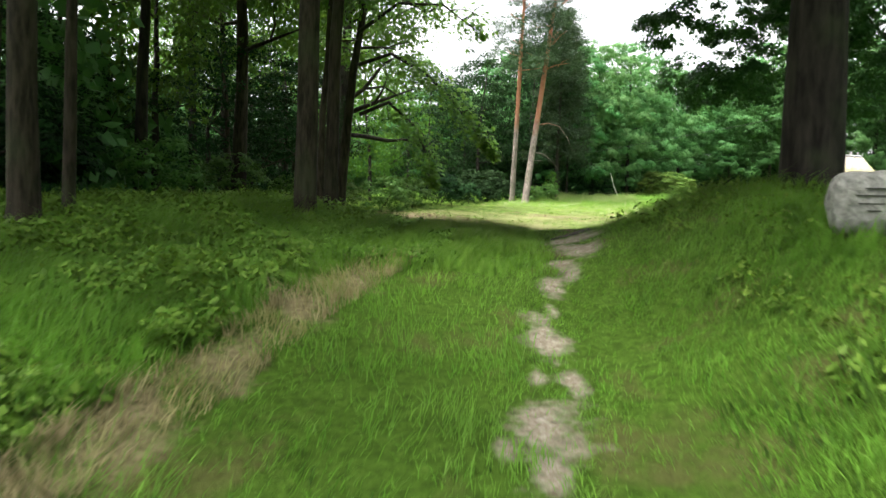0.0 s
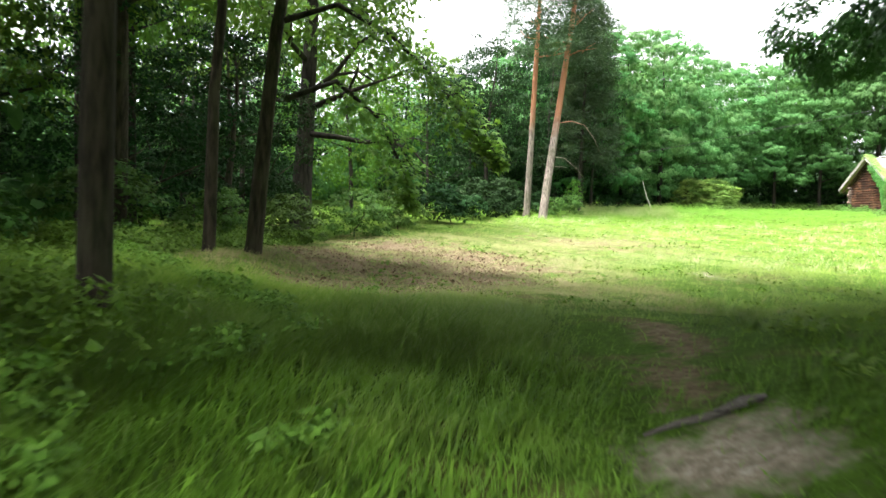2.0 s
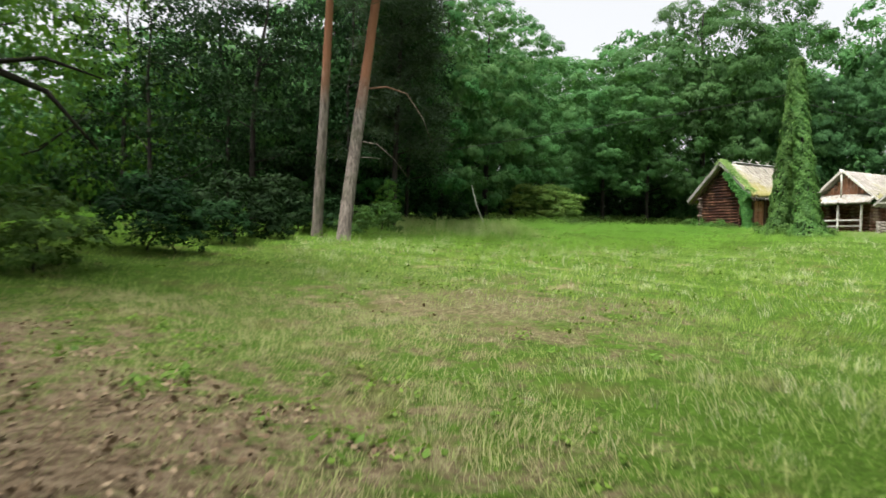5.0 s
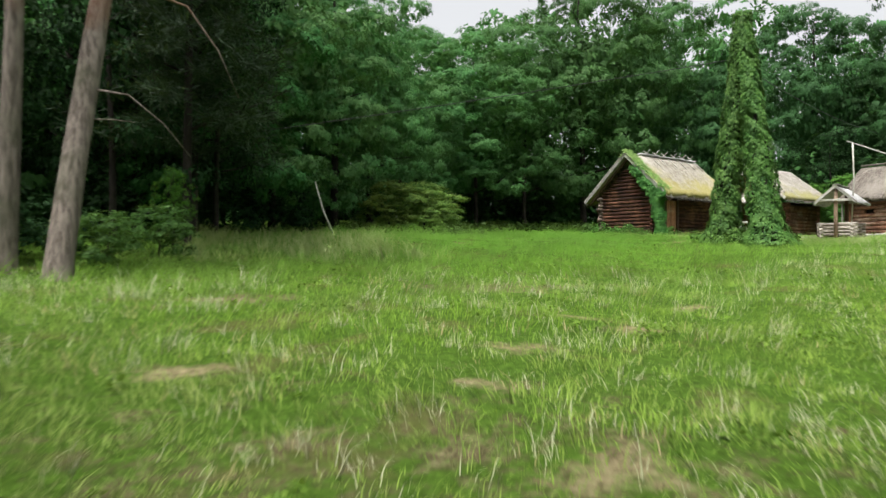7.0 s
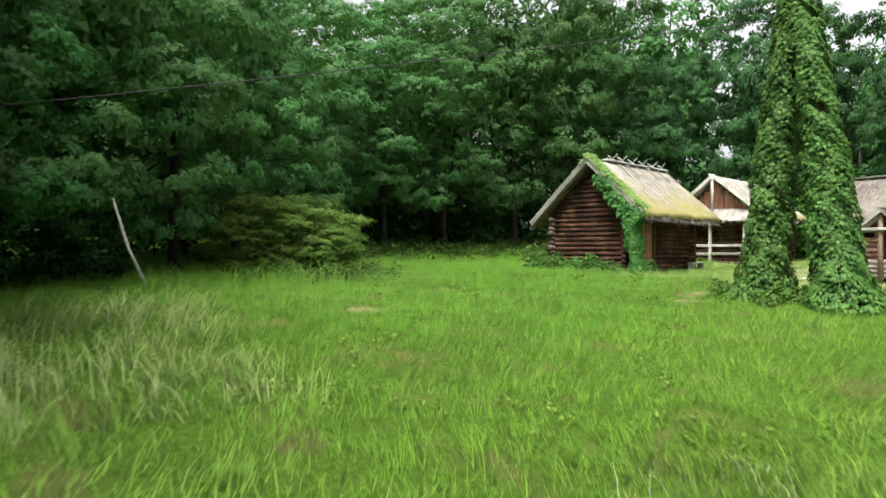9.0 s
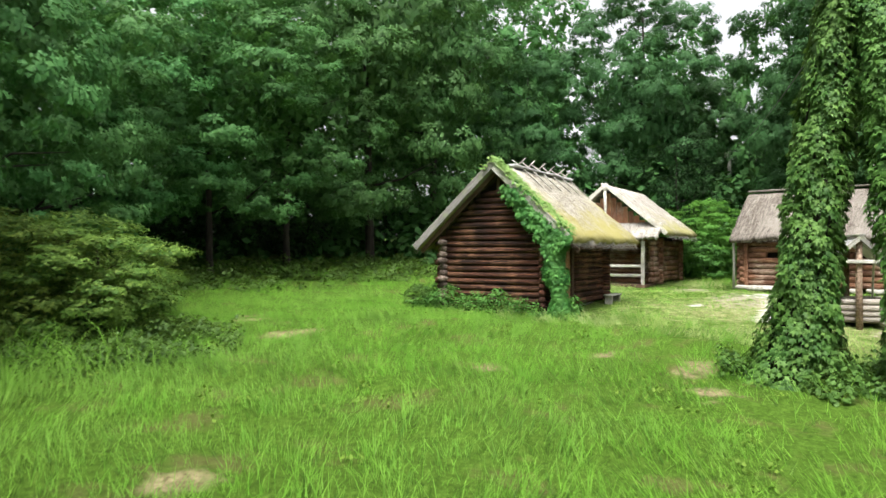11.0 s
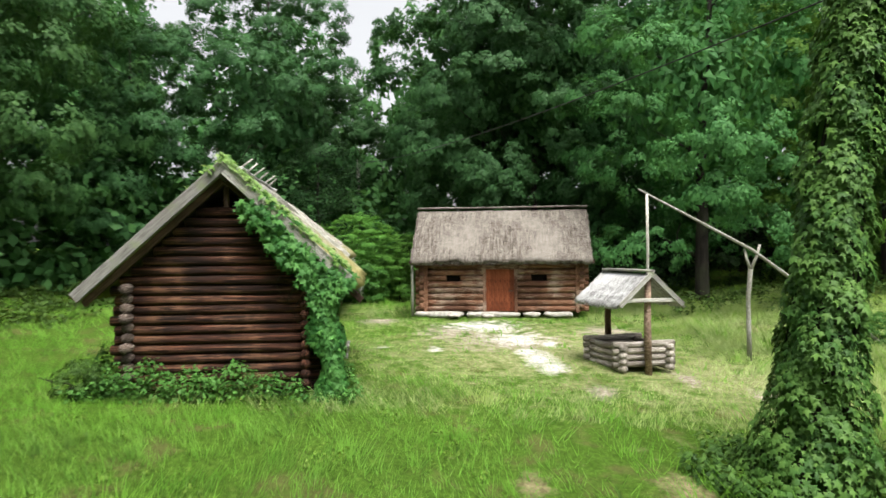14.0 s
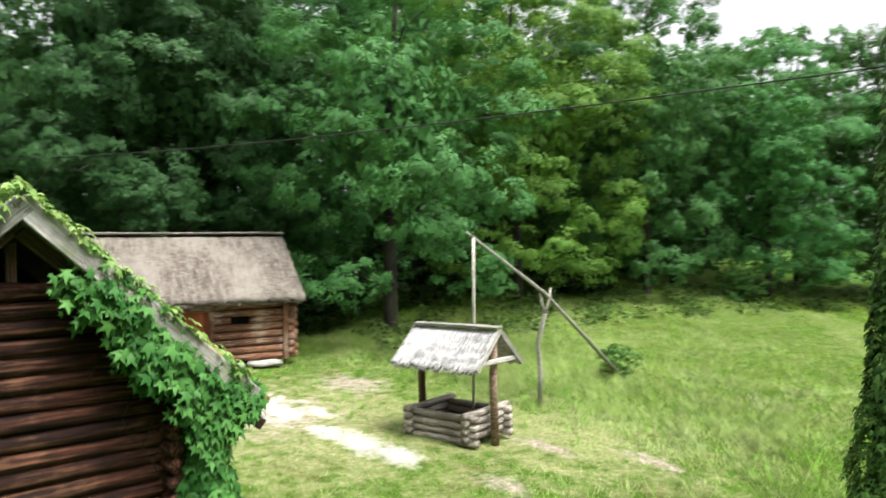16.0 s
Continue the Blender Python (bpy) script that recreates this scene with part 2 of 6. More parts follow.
def ground_material():
    m, n, l, p = mat("meadow_ground", 1.0)
    p.inputs["Specular IOR Level"].default_value = 0.05
    pos = world_position(n)
    fine = noise_node(n, l, 11.0, 9, pos, 0.78)
    mid = noise_node(n, l, 0.8, 5, pos)
    ragged = noise_node(n, l, 2.2, 8, pos, 0.75)
    tone = ramp(n, l, fine, [(0.34, (0.024, 0.052, 0.006)), (0.5, (0.052, 0.105, 0.012)), (0.66, (0.092, 0.165, 0.024))])
    tone = blend(n, l, tone, (0.11, 0.085, 0.04), ramp(n, l, mid, [(0.55, (0, 0, 0)), (0.64, (0.5, 0.5, 0.5))]))

    soil = ramp(n, l, fine, [(0.36, (0.07, 0.050, 0.030)), (0.5, (0.165, 0.122, 0.080)), (0.64, (0.29, 0.23, 0.16))])
    sand = ramp(n, l, fine, [(0.36, (0.13, 0.105, 0.075)), (0.5, (0.27, 0.23, 0.18)), (0.64, (0.46, 0.42, 0.36))])
    straw = ramp(n, l, fine, [(0.38, (0.10, 0.085, 0.04)), (0.62, (0.33, 0.28, 0.16))])
    dry = ramp(n, l, fine, [(0.36, (0.055, 0.045, 0.022)), (0.5, (0.13, 0.11, 0.058)), (0.64, (0.26, 0.225, 0.135))])
    pale = ramp(n, l, fine, [(0.36, (0.105, 0.125, 0.042)), (0.5, (0.20, 0.215, 0.09)), (0.64, (0.34, 0.34, 0.20))])
    chalk = ramp(n, l, fine, [(0.36, (0.26, 0.24, 0.20)), (0.5, (0.46, 0.44, 0.40)), (0.62, (0.70, 0.69, 0.66))])
    def nearness(cx, cy, rx, ry):
        """Distance from an oval's middle, 1 at its rim."""
        at = n.new("ShaderNodeVectorMath")
        at.operation = "MULTIPLY_ADD"
        l.new(pos, at.inputs[0])
        at.inputs[1].default_value, at.inputs[2].default_value = (1 / rx, 1 / ry, 0), (-cx / rx, -cy / ry, 0)
        far = n.new("ShaderNodeVectorMath")
        far.operation = "LENGTH"
        l.new(at.outputs[0], far.inputs[0])
        return far.outputs["Value"]

    rough_edge = calc(n, l, "ADD", calc(n, l, "MULTIPLY", calc(n, l, "SUBTRACT", ragged, 0.5), 3.2), calc(n, l, "MULTIPLY", calc(n, l, "SUBTRACT", fine, 0.5), 1.5))
    coats = {"dry": dry, "pale": pale, "straw": straw, "soil": soil, "sand": sand, "chalk": chalk}
    for coat in coats:
        for lo, hi in ((0, 0.7), (0.7, 9)):
            spots = [q for q in SPOTS(*("soil", "sand", "chalk", "straw", "dry", "pale")) if q[4] == coat and lo <= q[5] < hi]
            if not spots:
                continue
            r = None
            for cx, cy, rx, ry, _, wild in spots:
                one = nearness(cx, cy, rx, ry)
                r = one if r is None else calc(n, l, "MINIMUM", r, one)
            wild = sum(q[5] for q in spots) / len(spots)
            r = calc(n, l, "ADD", r, calc(n, l, "MULTIPLY", rough_edge, wild))
            tone = blend(n, l, tone, coats[coat], ramp(n, l, r, [(0.3, (0.95, 0.95, 0.95)), (1.0, (0, 0, 0))]))
    l.new(tone, p.inputs["Base Color"])
    bump(n, l, p, fine, 1.0, 0.05)
    return m


def SPOTS(soil, sand, chalk, straw, dry, pale):
    """Bare places in the turf: the trodden path, the brown patch at the wood's edge, the chalky yard."""
    return [
        (1.0, 2.7, 0.30, 0.6, sand, 0.9), (1.18, 4.3, 0.38, 0.62, sand, 0.9), (1.38, 6.2, 0.24, 0.75, sand, 0.9), (1.68, 8.0, 0.2, 0.5, sand, 0.9), (1.12, 3.5, 0.16, 0.3, sand, 1.0), (1.5, 5.2, 0.14, 0.3, sand, 1.0), (1.2, 5.3, 0.1, 0.22, sand, 1.0), (1.55, 7.1, 0.12, 0.3, sand, 1.0), (0.82, 3.9, 0.12, 0.25, sand, 1.0), (1.95, 8.9, 0.25, 0.8, sand, 1.0), (2.3, 10.0, 0.45, 0.8, sand, 1.0), (2.45, 11.1, 0.55, 0.7, sand, 1.1), (2.55, 12.7, 0.35, 1.0, soil, 1.1), (3.0, 14.6, 0.3, 1.4, soil, 1.1),
        (-1.6, 25.2, 3.0, 4.2, soil, 1.3), (1.4, 25.6, 2.0, 2.4, soil, 1.4), (0.8, 22.9, 2.2, 2.0, soil, 1.4), (-0.9, 20.6, 2.4, 1.9, soil, 1.5), (0.9, 28.3, 2.6, 2.4, soil, 1.4), (-1.2, 30.6, 2.6, 3.0, soil, 1.4), (7.0, 25.6, 0.45, 1.1, sand, 1.2),
        (0.8, 26.0, 4.0, 6.0, dry, 1.4), (6.0, 34.0, 4.0, 4.0, dry, 1.6), (8.6, 38.4, 0.3, 0.4, straw, 1.2), (8.3, 36.4, 0.5, 0.4, straw, 1.2), (6.1, 39.8, 0.6, 0.3, straw, 1.3), (-1.95, 3.8, 0.4, 1.2, straw, 1.0), (-1.6, 5.1, 0.34, 1.0, straw, 1.0), (-1.25, 6.6, 0.34, 1.0, straw, 1.0), (-0.8, 8.1, 0.3, 0.9, straw, 1.1),
        (24.5, 64.9, 0.8, 0.4, soil, 1.1), (23.0, 61.4, 0.7, 0.4, straw, 1.2), (17.3, 54.9, 0.4, 0.3, straw, 1.2), (26.1, 55.5, 0.3, 0.25, straw, 1.1), (24.7, 52.7, 0.5, 0.4, straw, 1.2), (23.3, 56.0, 0.4, 0.3, straw, 1.3),
        (11.8, 41.4, 0.5, 0.25, straw, 1.3), (12.0, 40.3, 0.6, 0.3, straw, 1.3), (9.8, 39.8, 0.6, 0.35, straw, 1.4), (14.8, 42.3, 0.6, 0.3, straw, 1.3), (7.6, 44.4, 0.8, 0.5, soil, 1.3), (12.5, 45.0, 1.8, 0.9, dry, 1.7),
        (23.9, 64.0, 0.9, 0.35, straw, 1.3), (23.5, 61.4, 0.8, 0.4, straw, 1.3), (17.2, 54.9, 0.4, 0.35, straw, 1.3), (26.3, 53.7, 0.8, 0.35, straw, 1.2), (26.2, 55.5, 0.5, 0.3, straw, 1.2),
        (37.5, 55.5, 7.0, 5.0, pale, 1.3), (34.0, 51.5, 5.0, 3.0, pale, 1.4), (38.8, 56.2, 2.6, 2.0, sand, 1.4),
        (36.2, 55.52, 1.0, 0.46, chalk, 0.6), (35.2, 55.25, 1.2, 0.5, chalk, 0.55), (34.2, 54.98, 1.0, 0.44, chalk, 0.6), (39.3, 55.9, 1.9, 1.0, chalk, 1.2), (40.2, 58.0, 1.8, 1.2, sand, 1.3), (36.5, 58.0, 0.5, 0.3, chalk, 1.0), (38.3, 54.9, 0.8, 0.3, chalk, 1.2), (42.0, 57.0, 1.6, 1.6, chalk, 1.5),
        (36.8, 59.5, 0.5, 0.25, chalk, 1.0), (33.5, 52.1, 1.2, 0.3, sand, 1.5), (31.8, 50.9, 1.2, 0.3, sand, 1.3), (31.9, 54.1, 1.0, 0.35, sand, 1.4), (41.0, 53.0, 1.8, 1.0, sand, 1.4),
        (41.0, 48.5, 2.2, 0.8, soil, 1.3), (43.0, 60.8, 1.6, 0.8, sand, 1.2),
    ]


GROUND = ground_material()


def grass_material(name, dark, mid, light, dry):
    m, n, l, p = mat(name, 0.5)
    p.inputs["Specular IOR Level"].default_value = 0.07
    island = n.new("ShaderNodeNewGeometry").outputs["Random Per Island"]
    pos = world_position(n)
    tone = ramp(n, l, island, [(0.0, dark), (0.45, mid), (0.94, light), (0.99, dry)])
    tone = blend(n, l, tone, mid, 0.35)
    # tufts differ in green; the dark ones also paint small shadows between blades
    tuft = noise_node(n, l, 3.4, 3, pos)
    tone = blend(n, l, tone, blend(n, l, blend(n, l, dark, (0.036, 0.09, 0.006), 0.4), tone, 0.3), ramp(n, l, tuft, [(0.36, (0.75, 0.75, 0.75)), (0.5, (0, 0, 0))]))
    tone = blend(n, l, tone, blend(n, l, light, tone, 0.4), ramp(n, l, tuft, [(0.54, (0, 0, 0)), (0.66, (0.8, 0.8, 0.8))]))
    big = noise_node(n, l, 0.35, 4, pos)
    tone = blend(n, l, tone, blend(n, l, tone, dry, 0.24), ramp(n, l, big, [(0.46, (0, 0, 0)), (0.62, (1, 1, 1))]))
    mid = noise_node(n, l, 1.1, 4, pos)
    tone = blend(n, l, tone, blend(n, l, tone, (0.25, 0.34, 0.06), 0.28), ramp(n, l, mid, [(0.48, (0, 0, 0)), (0.6, (1, 1, 1))]))
    xyz = n.new("ShaderNodeSeparateXYZ")
    l.new(pos, xyz.inputs[0])
    away = calc(n, l, "SUBTRACT", xyz.outputs[1], 29.0)
    along = calc(n, l, "MAXIMUM", calc(n, l, "MULTIPLY", away, 0.028), calc(n, l, "MULTIPLY", away, -0.030))
    across = calc(n, l, "MULTIPLY", calc(n, l, "ABSOLUTE", calc(n, l, "SUBTRACT", xyz.outputs[0], 2.5)), 0.05)
    parched = calc(n, l, "ADD", calc(n, l, "ADD", along, across), calc(n, l, "MULTIPLY", big, 0.9))
    tone = blend(n, l, tone, blend(n, l, tone, (0.235, 0.235, 0.115), 0.66), ramp(n, l, parched, [(0.6, (1, 1, 1)), (1.1, (0, 0, 0))]))
    # lusher and greener towards the farmyard and beside the wood
    shaded = calc(n, l, "MULTIPLY", calc(n, l, "SUBTRACT", 15.0, xyz.outputs[1]), 0.08)
    lush = calc(n, l, "MAXIMUM", calc(n, l, "MULTIPLY", calc(n, l, "SUBTRACT", xyz.outputs[1], 44.0), 0.08), shaded)
    lush = calc(n, l, "ADD", lush, calc(n, l, "MULTIPLY", big, 0.6))
    tone = blend(n, l, tone, blend(n, l, tone, (0.064, 0.230, 0.020), 0.55), ramp(n, l, lush, [(0.0, (0, 0, 0)), (1.0, (1, 1, 1))])) if name == "meadow_grass" else tone
    l.new(tone, p.inputs["Base Color"])
    # blades catch the light like a soft sward that tilts this way and that
    sway = n.new("ShaderNodeTexNoise")
    sway.inputs["Scale"].default_value, sway.inputs["Detail"].default_value = 5.0, 3
    l.new(pos, sway.inputs["Vector"])
    tilt = n.new("ShaderNodeVectorMath")
    tilt.operation = "SUBTRACT"
    l.new(sway.outputs["Color"], tilt.inputs[0])
    tilt.inputs[1].default_value = (0.5, 0.5, -0.25)
    unit = n.new("ShaderNodeVectorMath")
    unit.operation = "NORMALIZE"
    l.new(tilt.outputs[0], unit.inputs[0])
    l.new(unit.outputs[0], p.inputs["Normal"])
    t = n.new("ShaderNodeBsdfTranslucent")
    l.new(blend(n, l, tone, (0.26, 0.42, 0.07), 0.3), t.inputs["Color"])
    mix = n.new("ShaderNodeMixShader")
    mix.inputs[0].default_value = 0.2
    l.new(p.outputs[0], mix.inputs[1])
    l.new(t.outputs[0], mix.inputs[2])
    l.new(mix.outputs[0], n["Material Output"].inputs["Surface"])
    return m


GRASS = grass_material("meadow_grass", (0.090, 0.180, 0.014), (0.130, 0.242, 0.022), (0.195, 0.320, 0.042), (0.31, 0.33, 0.13))
GRASS_PALE = grass_material("yellowing_meadow_grass", (0.135, 0.225, 0.045), (0.205, 0.300, 0.080), (0.30, 0.385, 0.14), (0.42, 0.44, 0.24))
LITTER = leaf_material("dead_leaf_litter", (0.08, 0.055, 0.034), (0.16, 0.115, 0.070), (0.30, 0.235, 0.155), 0.05, 1.5, 0.9, (0.12, 0.08, 0.04), 0.05, vary=0.1)
SEED_GRASS = grass_material("flowering_grass", (0.32, 0.34, 0.20), (0.44, 0.45, 0.30), (0.56, 0.57, 0.42), (0.60, 0.58, 0.44))
STRAW_GRASS = grass_material("dry_grass", (0.16, 0.13, 0.06), (0.27, 0.22, 0.11), (0.42, 0.36, 0.21), (0.48, 0.42, 0.27))


# ---- helpers for building ----
def smooth(a, b, x):
    k = np.clip((x - a) / (b - a), 0, 1)
    return k * k * (3 - 2 * k)


PROFILE_Y = [-400, -30, -6, 3.3, 8.4, 11.5, 15, 20, 24, 30, 36, 44, 50, 56, 62, 66, 75, 90, 140, 500]
PROFILE_Z = [-6, -4, -1.4, 0.25, 1.4, 1.8, 2.0, 1.82, 1.95, 2.3, 2.85, 3.5, 4.05, 4.75, 4.98, 5.1, 5.8, 7.2, 9, 9]
RISE_Y = [-50, 30, 44, 50, 53, 56, 60, 80]
RISE_K = [0.115, 0.115, 0.075, 0.042, 0.027, 0.014, 0.010, 0.010]


def ground(x, y):
    """Height of the meadow: it climbs from the wood to the farmyard, with banks beside the path and a rise on the far side."""
    x, y = np.asarray(x, float), np.asarray(y, float)
    z = sum(np.interp(y + d, PROFILE_Y, PROFILE_Z) for d in (-1.2, 0, 1.2)) / 3
    z = z + np.interp(y, RISE_Y, RISE_K) * np.clip(x - 16, 0, 45) * smooth(14, 24, x)
    z = z + 1.14 * smooth(1.9, 4.7, x) * (1 - smooth(8.5, 16, y)) * smooth(-8, 0, y) * (1 - 0.7 * smooth(7, 18, x))
    z = z + 0.35 * smooth(-1.6, -3.4, x) * smooth(16, 21, y) * (1 - smooth(24, 31, y))
    z = z + 0.24 * smooth(-0.8, -4, x) * (1 - smooth(16, 30, y)) * smooth(-10, 2, y)
    z = z + 0.06 * np.sin(x * 0.9 + 1.3 * np.sin(y * 0.5)) * np.sin(y * 0.7 + 0.5) + 0.03 * np.sin(x * 2.3 + y * 1.7)
    return z


def gz(x, y):
    return float(ground(x, y))


def raw_mesh(name, verts, faces, material, smooth_shade=False):
    """A mesh from arrays: verts (n, 3), faces (m, 3 or 4)."""
    verts, faces = np.asarray(verts, np.float32), np.asarray(faces, np.int32)
    me = bpy.data.meshes.new(name)
    k = faces.shape[1]
    me.vertices.add(len(verts))
    me.vertices.foreach_set("co", verts.ravel())
    me.loops.add(faces.size)
    me.loops.foreach_set("vertex_index", faces.ravel())
    me.polygons.add(len(faces))
    me.polygons.foreach_set("loop_start", np.arange(0, faces.size, k, dtype=np.int32))
    me.polygons.foreach_set("loop_total", np.full(len(faces), k, np.int32))
    if smooth_shade:
        me.polygons.foreach_set("use_smooth", np.ones(len(faces), bool))
    me.update(calc_edges=True)
    me.materials.append(material)
    return me


def part(name, data, parent, label="", m=None):
    ob = new(name, data)
    ob.parent = parent
    if m is not None:
        ob.matrix_basis = m
    if label:
        ob["label"] = label
    return ob


def thing(name, m, label, category, group="", kind=""):
    ob = new(name)
    ob.matrix_world = m
    ob.empty_display_size = 0.2
    return tagged(ob, label, category, group, kind)


def bm_mesh(name, bm, material, shade=False):
    me = bpy.data.meshes.new(name)
    bm.to_mesh(me)
    bm.free()
    me.materials.append(material)
    if shade:
        me.polygons.foreach_set("use_smooth", np.ones(len(me.polygons), bool))
    return me


def tube_arrays(points, radii, sides=8, wobble=0.0, rng=None, cap=True):
    """A tapered tube along points; returns verts and quads (caps closed to a middle point)."""
    pts = np.asarray(points, float)
    r = np.asarray(radii, float)
    d = np.gradient(pts, axis=0)
    d /= np.linalg.norm(d, axis=1)[:, None] + 1e-9
    ref = np.array([0.0, 0, 1]) if abs(d[0][2]) < 0.8 else np.array([1.0, 0, 0])
    verts, faces = [], []
    for i, (p, t) in enumerate(zip(pts, d)):
        u = np.cross(t, ref)
        u /= np.linalg.norm(u) + 1e-9
        v = np.cross(t, u)
        a = np.linspace(0, 2 * np.pi, sides, endpoint=False)
        rr = r[i] * (1 + (rng.uniform(-wobble, wobble, sides) if rng is not None else 0))
        verts.append(p + np.outer(np.cos(a) * rr, u) + np.outer(np.sin(a) * rr, v))
    verts = np.concatenate(verts)
    for i in range(len(pts) - 1):
        for j in range(sides):
            k = (j + 1) % sides
            faces.append((i * sides + j, i * sides + k, (i + 1) * sides + k, (i + 1) * sides + j))
    if cap:
        n = len(verts)
        verts = np.concatenate([verts, [pts[0]], [pts[-1]]])
        last = (len(pts) - 1) * sides
        for j in range(0, sides):
            k = (j + 1) % sides
            faces.append((n, n, k, j))
            faces.append((n + 1, n + 1, last + j, last + k))
    return verts, np.array(faces)


def mesh_of(name, pieces, material, shade=True):
    """Joins (verts, quads) pieces into one mesh; doubled corners become triangles."""
    vs, fs, at = [], [], 0
    for v, f in pieces:
        vs.append(v)
        fs += [[int(c) + at for c in dict.fromkeys(q)] for q in f]
        at += len(v)
    me = bpy.data.meshes.new(name)
    me.from_pydata(np.concatenate(vs).tolist(), [], fs)
    me.materials.append(material)
    if shade:
        me.polygons.foreach_set("use_smooth", np.ones(len(me.polygons), bool))
    return me


def leaves_at(rng, pos, normal, size, shape="leaf", droop=0.15, aim=None):
    """One small leaf at each place: a folded rhombus, or a lobed leaf of eight triangles. Returns verts and triangles."""
    n = len(pos)
    normal = normal / (np.linalg.norm(normal, axis=1)[:, None] + 1e-9)
    t = rng.normal(size=(n, 3)) if aim is None else aim + rng.normal(scale=0.35, size=(n, 3))
    t -= normal * np.sum(t * normal, axis=1)[:, None]
    t /= np.linalg.norm(t, axis=1)[:, None] + 1e-9
    s = np.cross(normal, t)
    size = np.broadcast_to(size, n)[:, None]
    if shape == "leaf":
        outline = [(0, 0, 0), (0.5, 0.36, -droop), (1, 0, -droop), (0.5, -0.36, -droop)]
        tris = [(0, 1, 2), (0, 2, 3)]
    elif shape == "tri":
        outline = [(0, 0.1, 0), (0.75, 0.42, -droop), (1, -0.32, -droop)]
        tris = [(0, 1, 2)]
    elif shape == "ivy":
        outline = [(0, 0, 0), (0.12, 0.58, -0.12), (0.45, 0.3, 0.03), (1.0, 0, -0.2), (0.45, -0.3, 0.03), (0.12, -0.58, -0.12)]
        tris = [(0, 2, 1), (0, 3, 2), (0, 4, 3), (0, 5, 4)]
    elif shape == "needle":
        outline = [(0, 0.02, 0), (1, 0.07, -droop), (1.05, -0.07, -droop), (0.0, -0.02, 0)]
        tris = [(0, 1, 2), (0, 2, 3)]
    else:
        outline = [(0.36, 0, 0.05), (0.08, 0, 0), (-0.04, 0.40, -0.12), (0.27, 0.19, 0), (0.60, 0.54, -0.15), (0.60, 0.17, -0.02), (1.1, 0, -0.24), (0.60, -0.17, -0.02), (0.60, -0.54, -0.15), (0.27, -0.19, 0), (-0.04, -0.40, -0.12)]
        tris = [(0, i, i % 10 + 1) for i in range(1, 11)]
    k = len(outline)
    verts = np.concatenate([(pos + size * (a * t + b * s + c * normal))[:, None, :] for a, b, c in outline], axis=1).reshape(-1, 3)
    faces = (np.arange(n)[:, None, None] * k + np.array(tris)[None]).reshape(-1, 3)
    return verts, faces


# ---- the ground ----
def spread(lo, hi, fine_lo, fine_hi, step):
    inner = list(np.arange(fine_lo, fine_hi + 0.01, step))
    out, d, a = [], step, fine_lo
    while a > lo:
        d *= 1.35
        a -= d
        out.append(a)
    out2, d, a = [], step, fine_hi
    while a < hi:
        d *= 1.35
        a += d
        out2.append(a)
    return np.array(out[::-1] + inner + out2)


gx, gy = spread(-900, 900, -14, 62, 0.5), spread(-900, 900, -6, 84, 0.5)
X, Y = np.meshgrid(gx, gy)
V = np.stack([X, Y, ground(X, Y)], -1).reshape(-1, 3)
idx = np.arange(len(V)).reshape(X.shape)
Q = np.stack([idx[:-1, :-1], idx[:-1, 1:], idx[1:, 1:], idx[1:, :-1]], -1).reshape(-1, 4)
ground_ob = tagged(new("ground", raw_mesh("ground", V, Q, GROUND, True)), "uneven meadow turf with bare trodden soil and chalky patches", "ground", kind="structure")


# ---- trees ----
def crown_mesh(name, seed, lobes, per_lobe, leaf, material, low=-0.9, lobe_r=(0.2, 0.34), flat=0.75, shape="leaf", hollow=0.5, inner=0.085, fill=26, jut=0.0):
    """A crown of unit radius: lumps of leaves set unevenly round it, with gaps between."""
    rng = np.random.default_rng(seed)
    vs, fs, at = [], [], 0
    golden = np.pi * (3 - 5 ** 0.5)
    for i in range(lobes):
        z = 1 - (1 - low) * (i + rng.uniform(0, 1)) / lobes
        a = i * golden + rng.uniform(-0.35, 0.35)
        h = math.sqrt(max(0.0, 1 - min(z, 1) ** 2)) if z > -0.2 else math.sqrt(max(0.0, 1 - 0.04)) * (1 - 0.35 * (-z - 0.2))
        reach = rng.uniform(hollow, 0.92 + jut)
        c = np.array([math.cos(a) * h * reach, math.sin(a) * h * reach, z * rng.uniform(0.8, 1.0)])
        r = rng.uniform(*lobe_r)
        n = int(per_lobe * (r / 0.27) ** 2)
        d = rng.normal(size=(n, 3))
        d[:, 2] = np.where(d[:, 2] < 0, d[:, 2] * 0.55, d[:, 2])
        d /= np.linalg.norm(d, axis=1)[:, None]
        pos = c + d * r * rng.uniform(0.55, 1.08, n)[:, None] * np.array([1, 1, flat])
        normal = d + rng.normal(scale=0.36, size=(n, 3)) + np.array([0, 0, 0.4])
        v, f = leaves_at(rng, pos, normal, leaf * rng.uniform(0.7, 1.3, n), shape)
        vs.append(v), fs.append(f + at)
        at += len(v)
    n = int(lobes * fill)
    d = rng.normal(size=(n, 3))
    d /= np.linalg.norm(d, axis=1)[:, None]
    d[:, 2] = np.clip(d[:, 2], low, 1)
    pos = d * rng.uniform(0.2, 0.62, n)[:, None]
    v, f = leaves_at(rng, pos, d + rng.normal(scale=0.5, size=(n, 3)), inner * rng.uniform(0.7, 1.3, n), "tri")
    vs.append(v), fs.append(f + at)
    return raw_mesh(name, np.concatenate(vs), np.concatenate(fs), material)


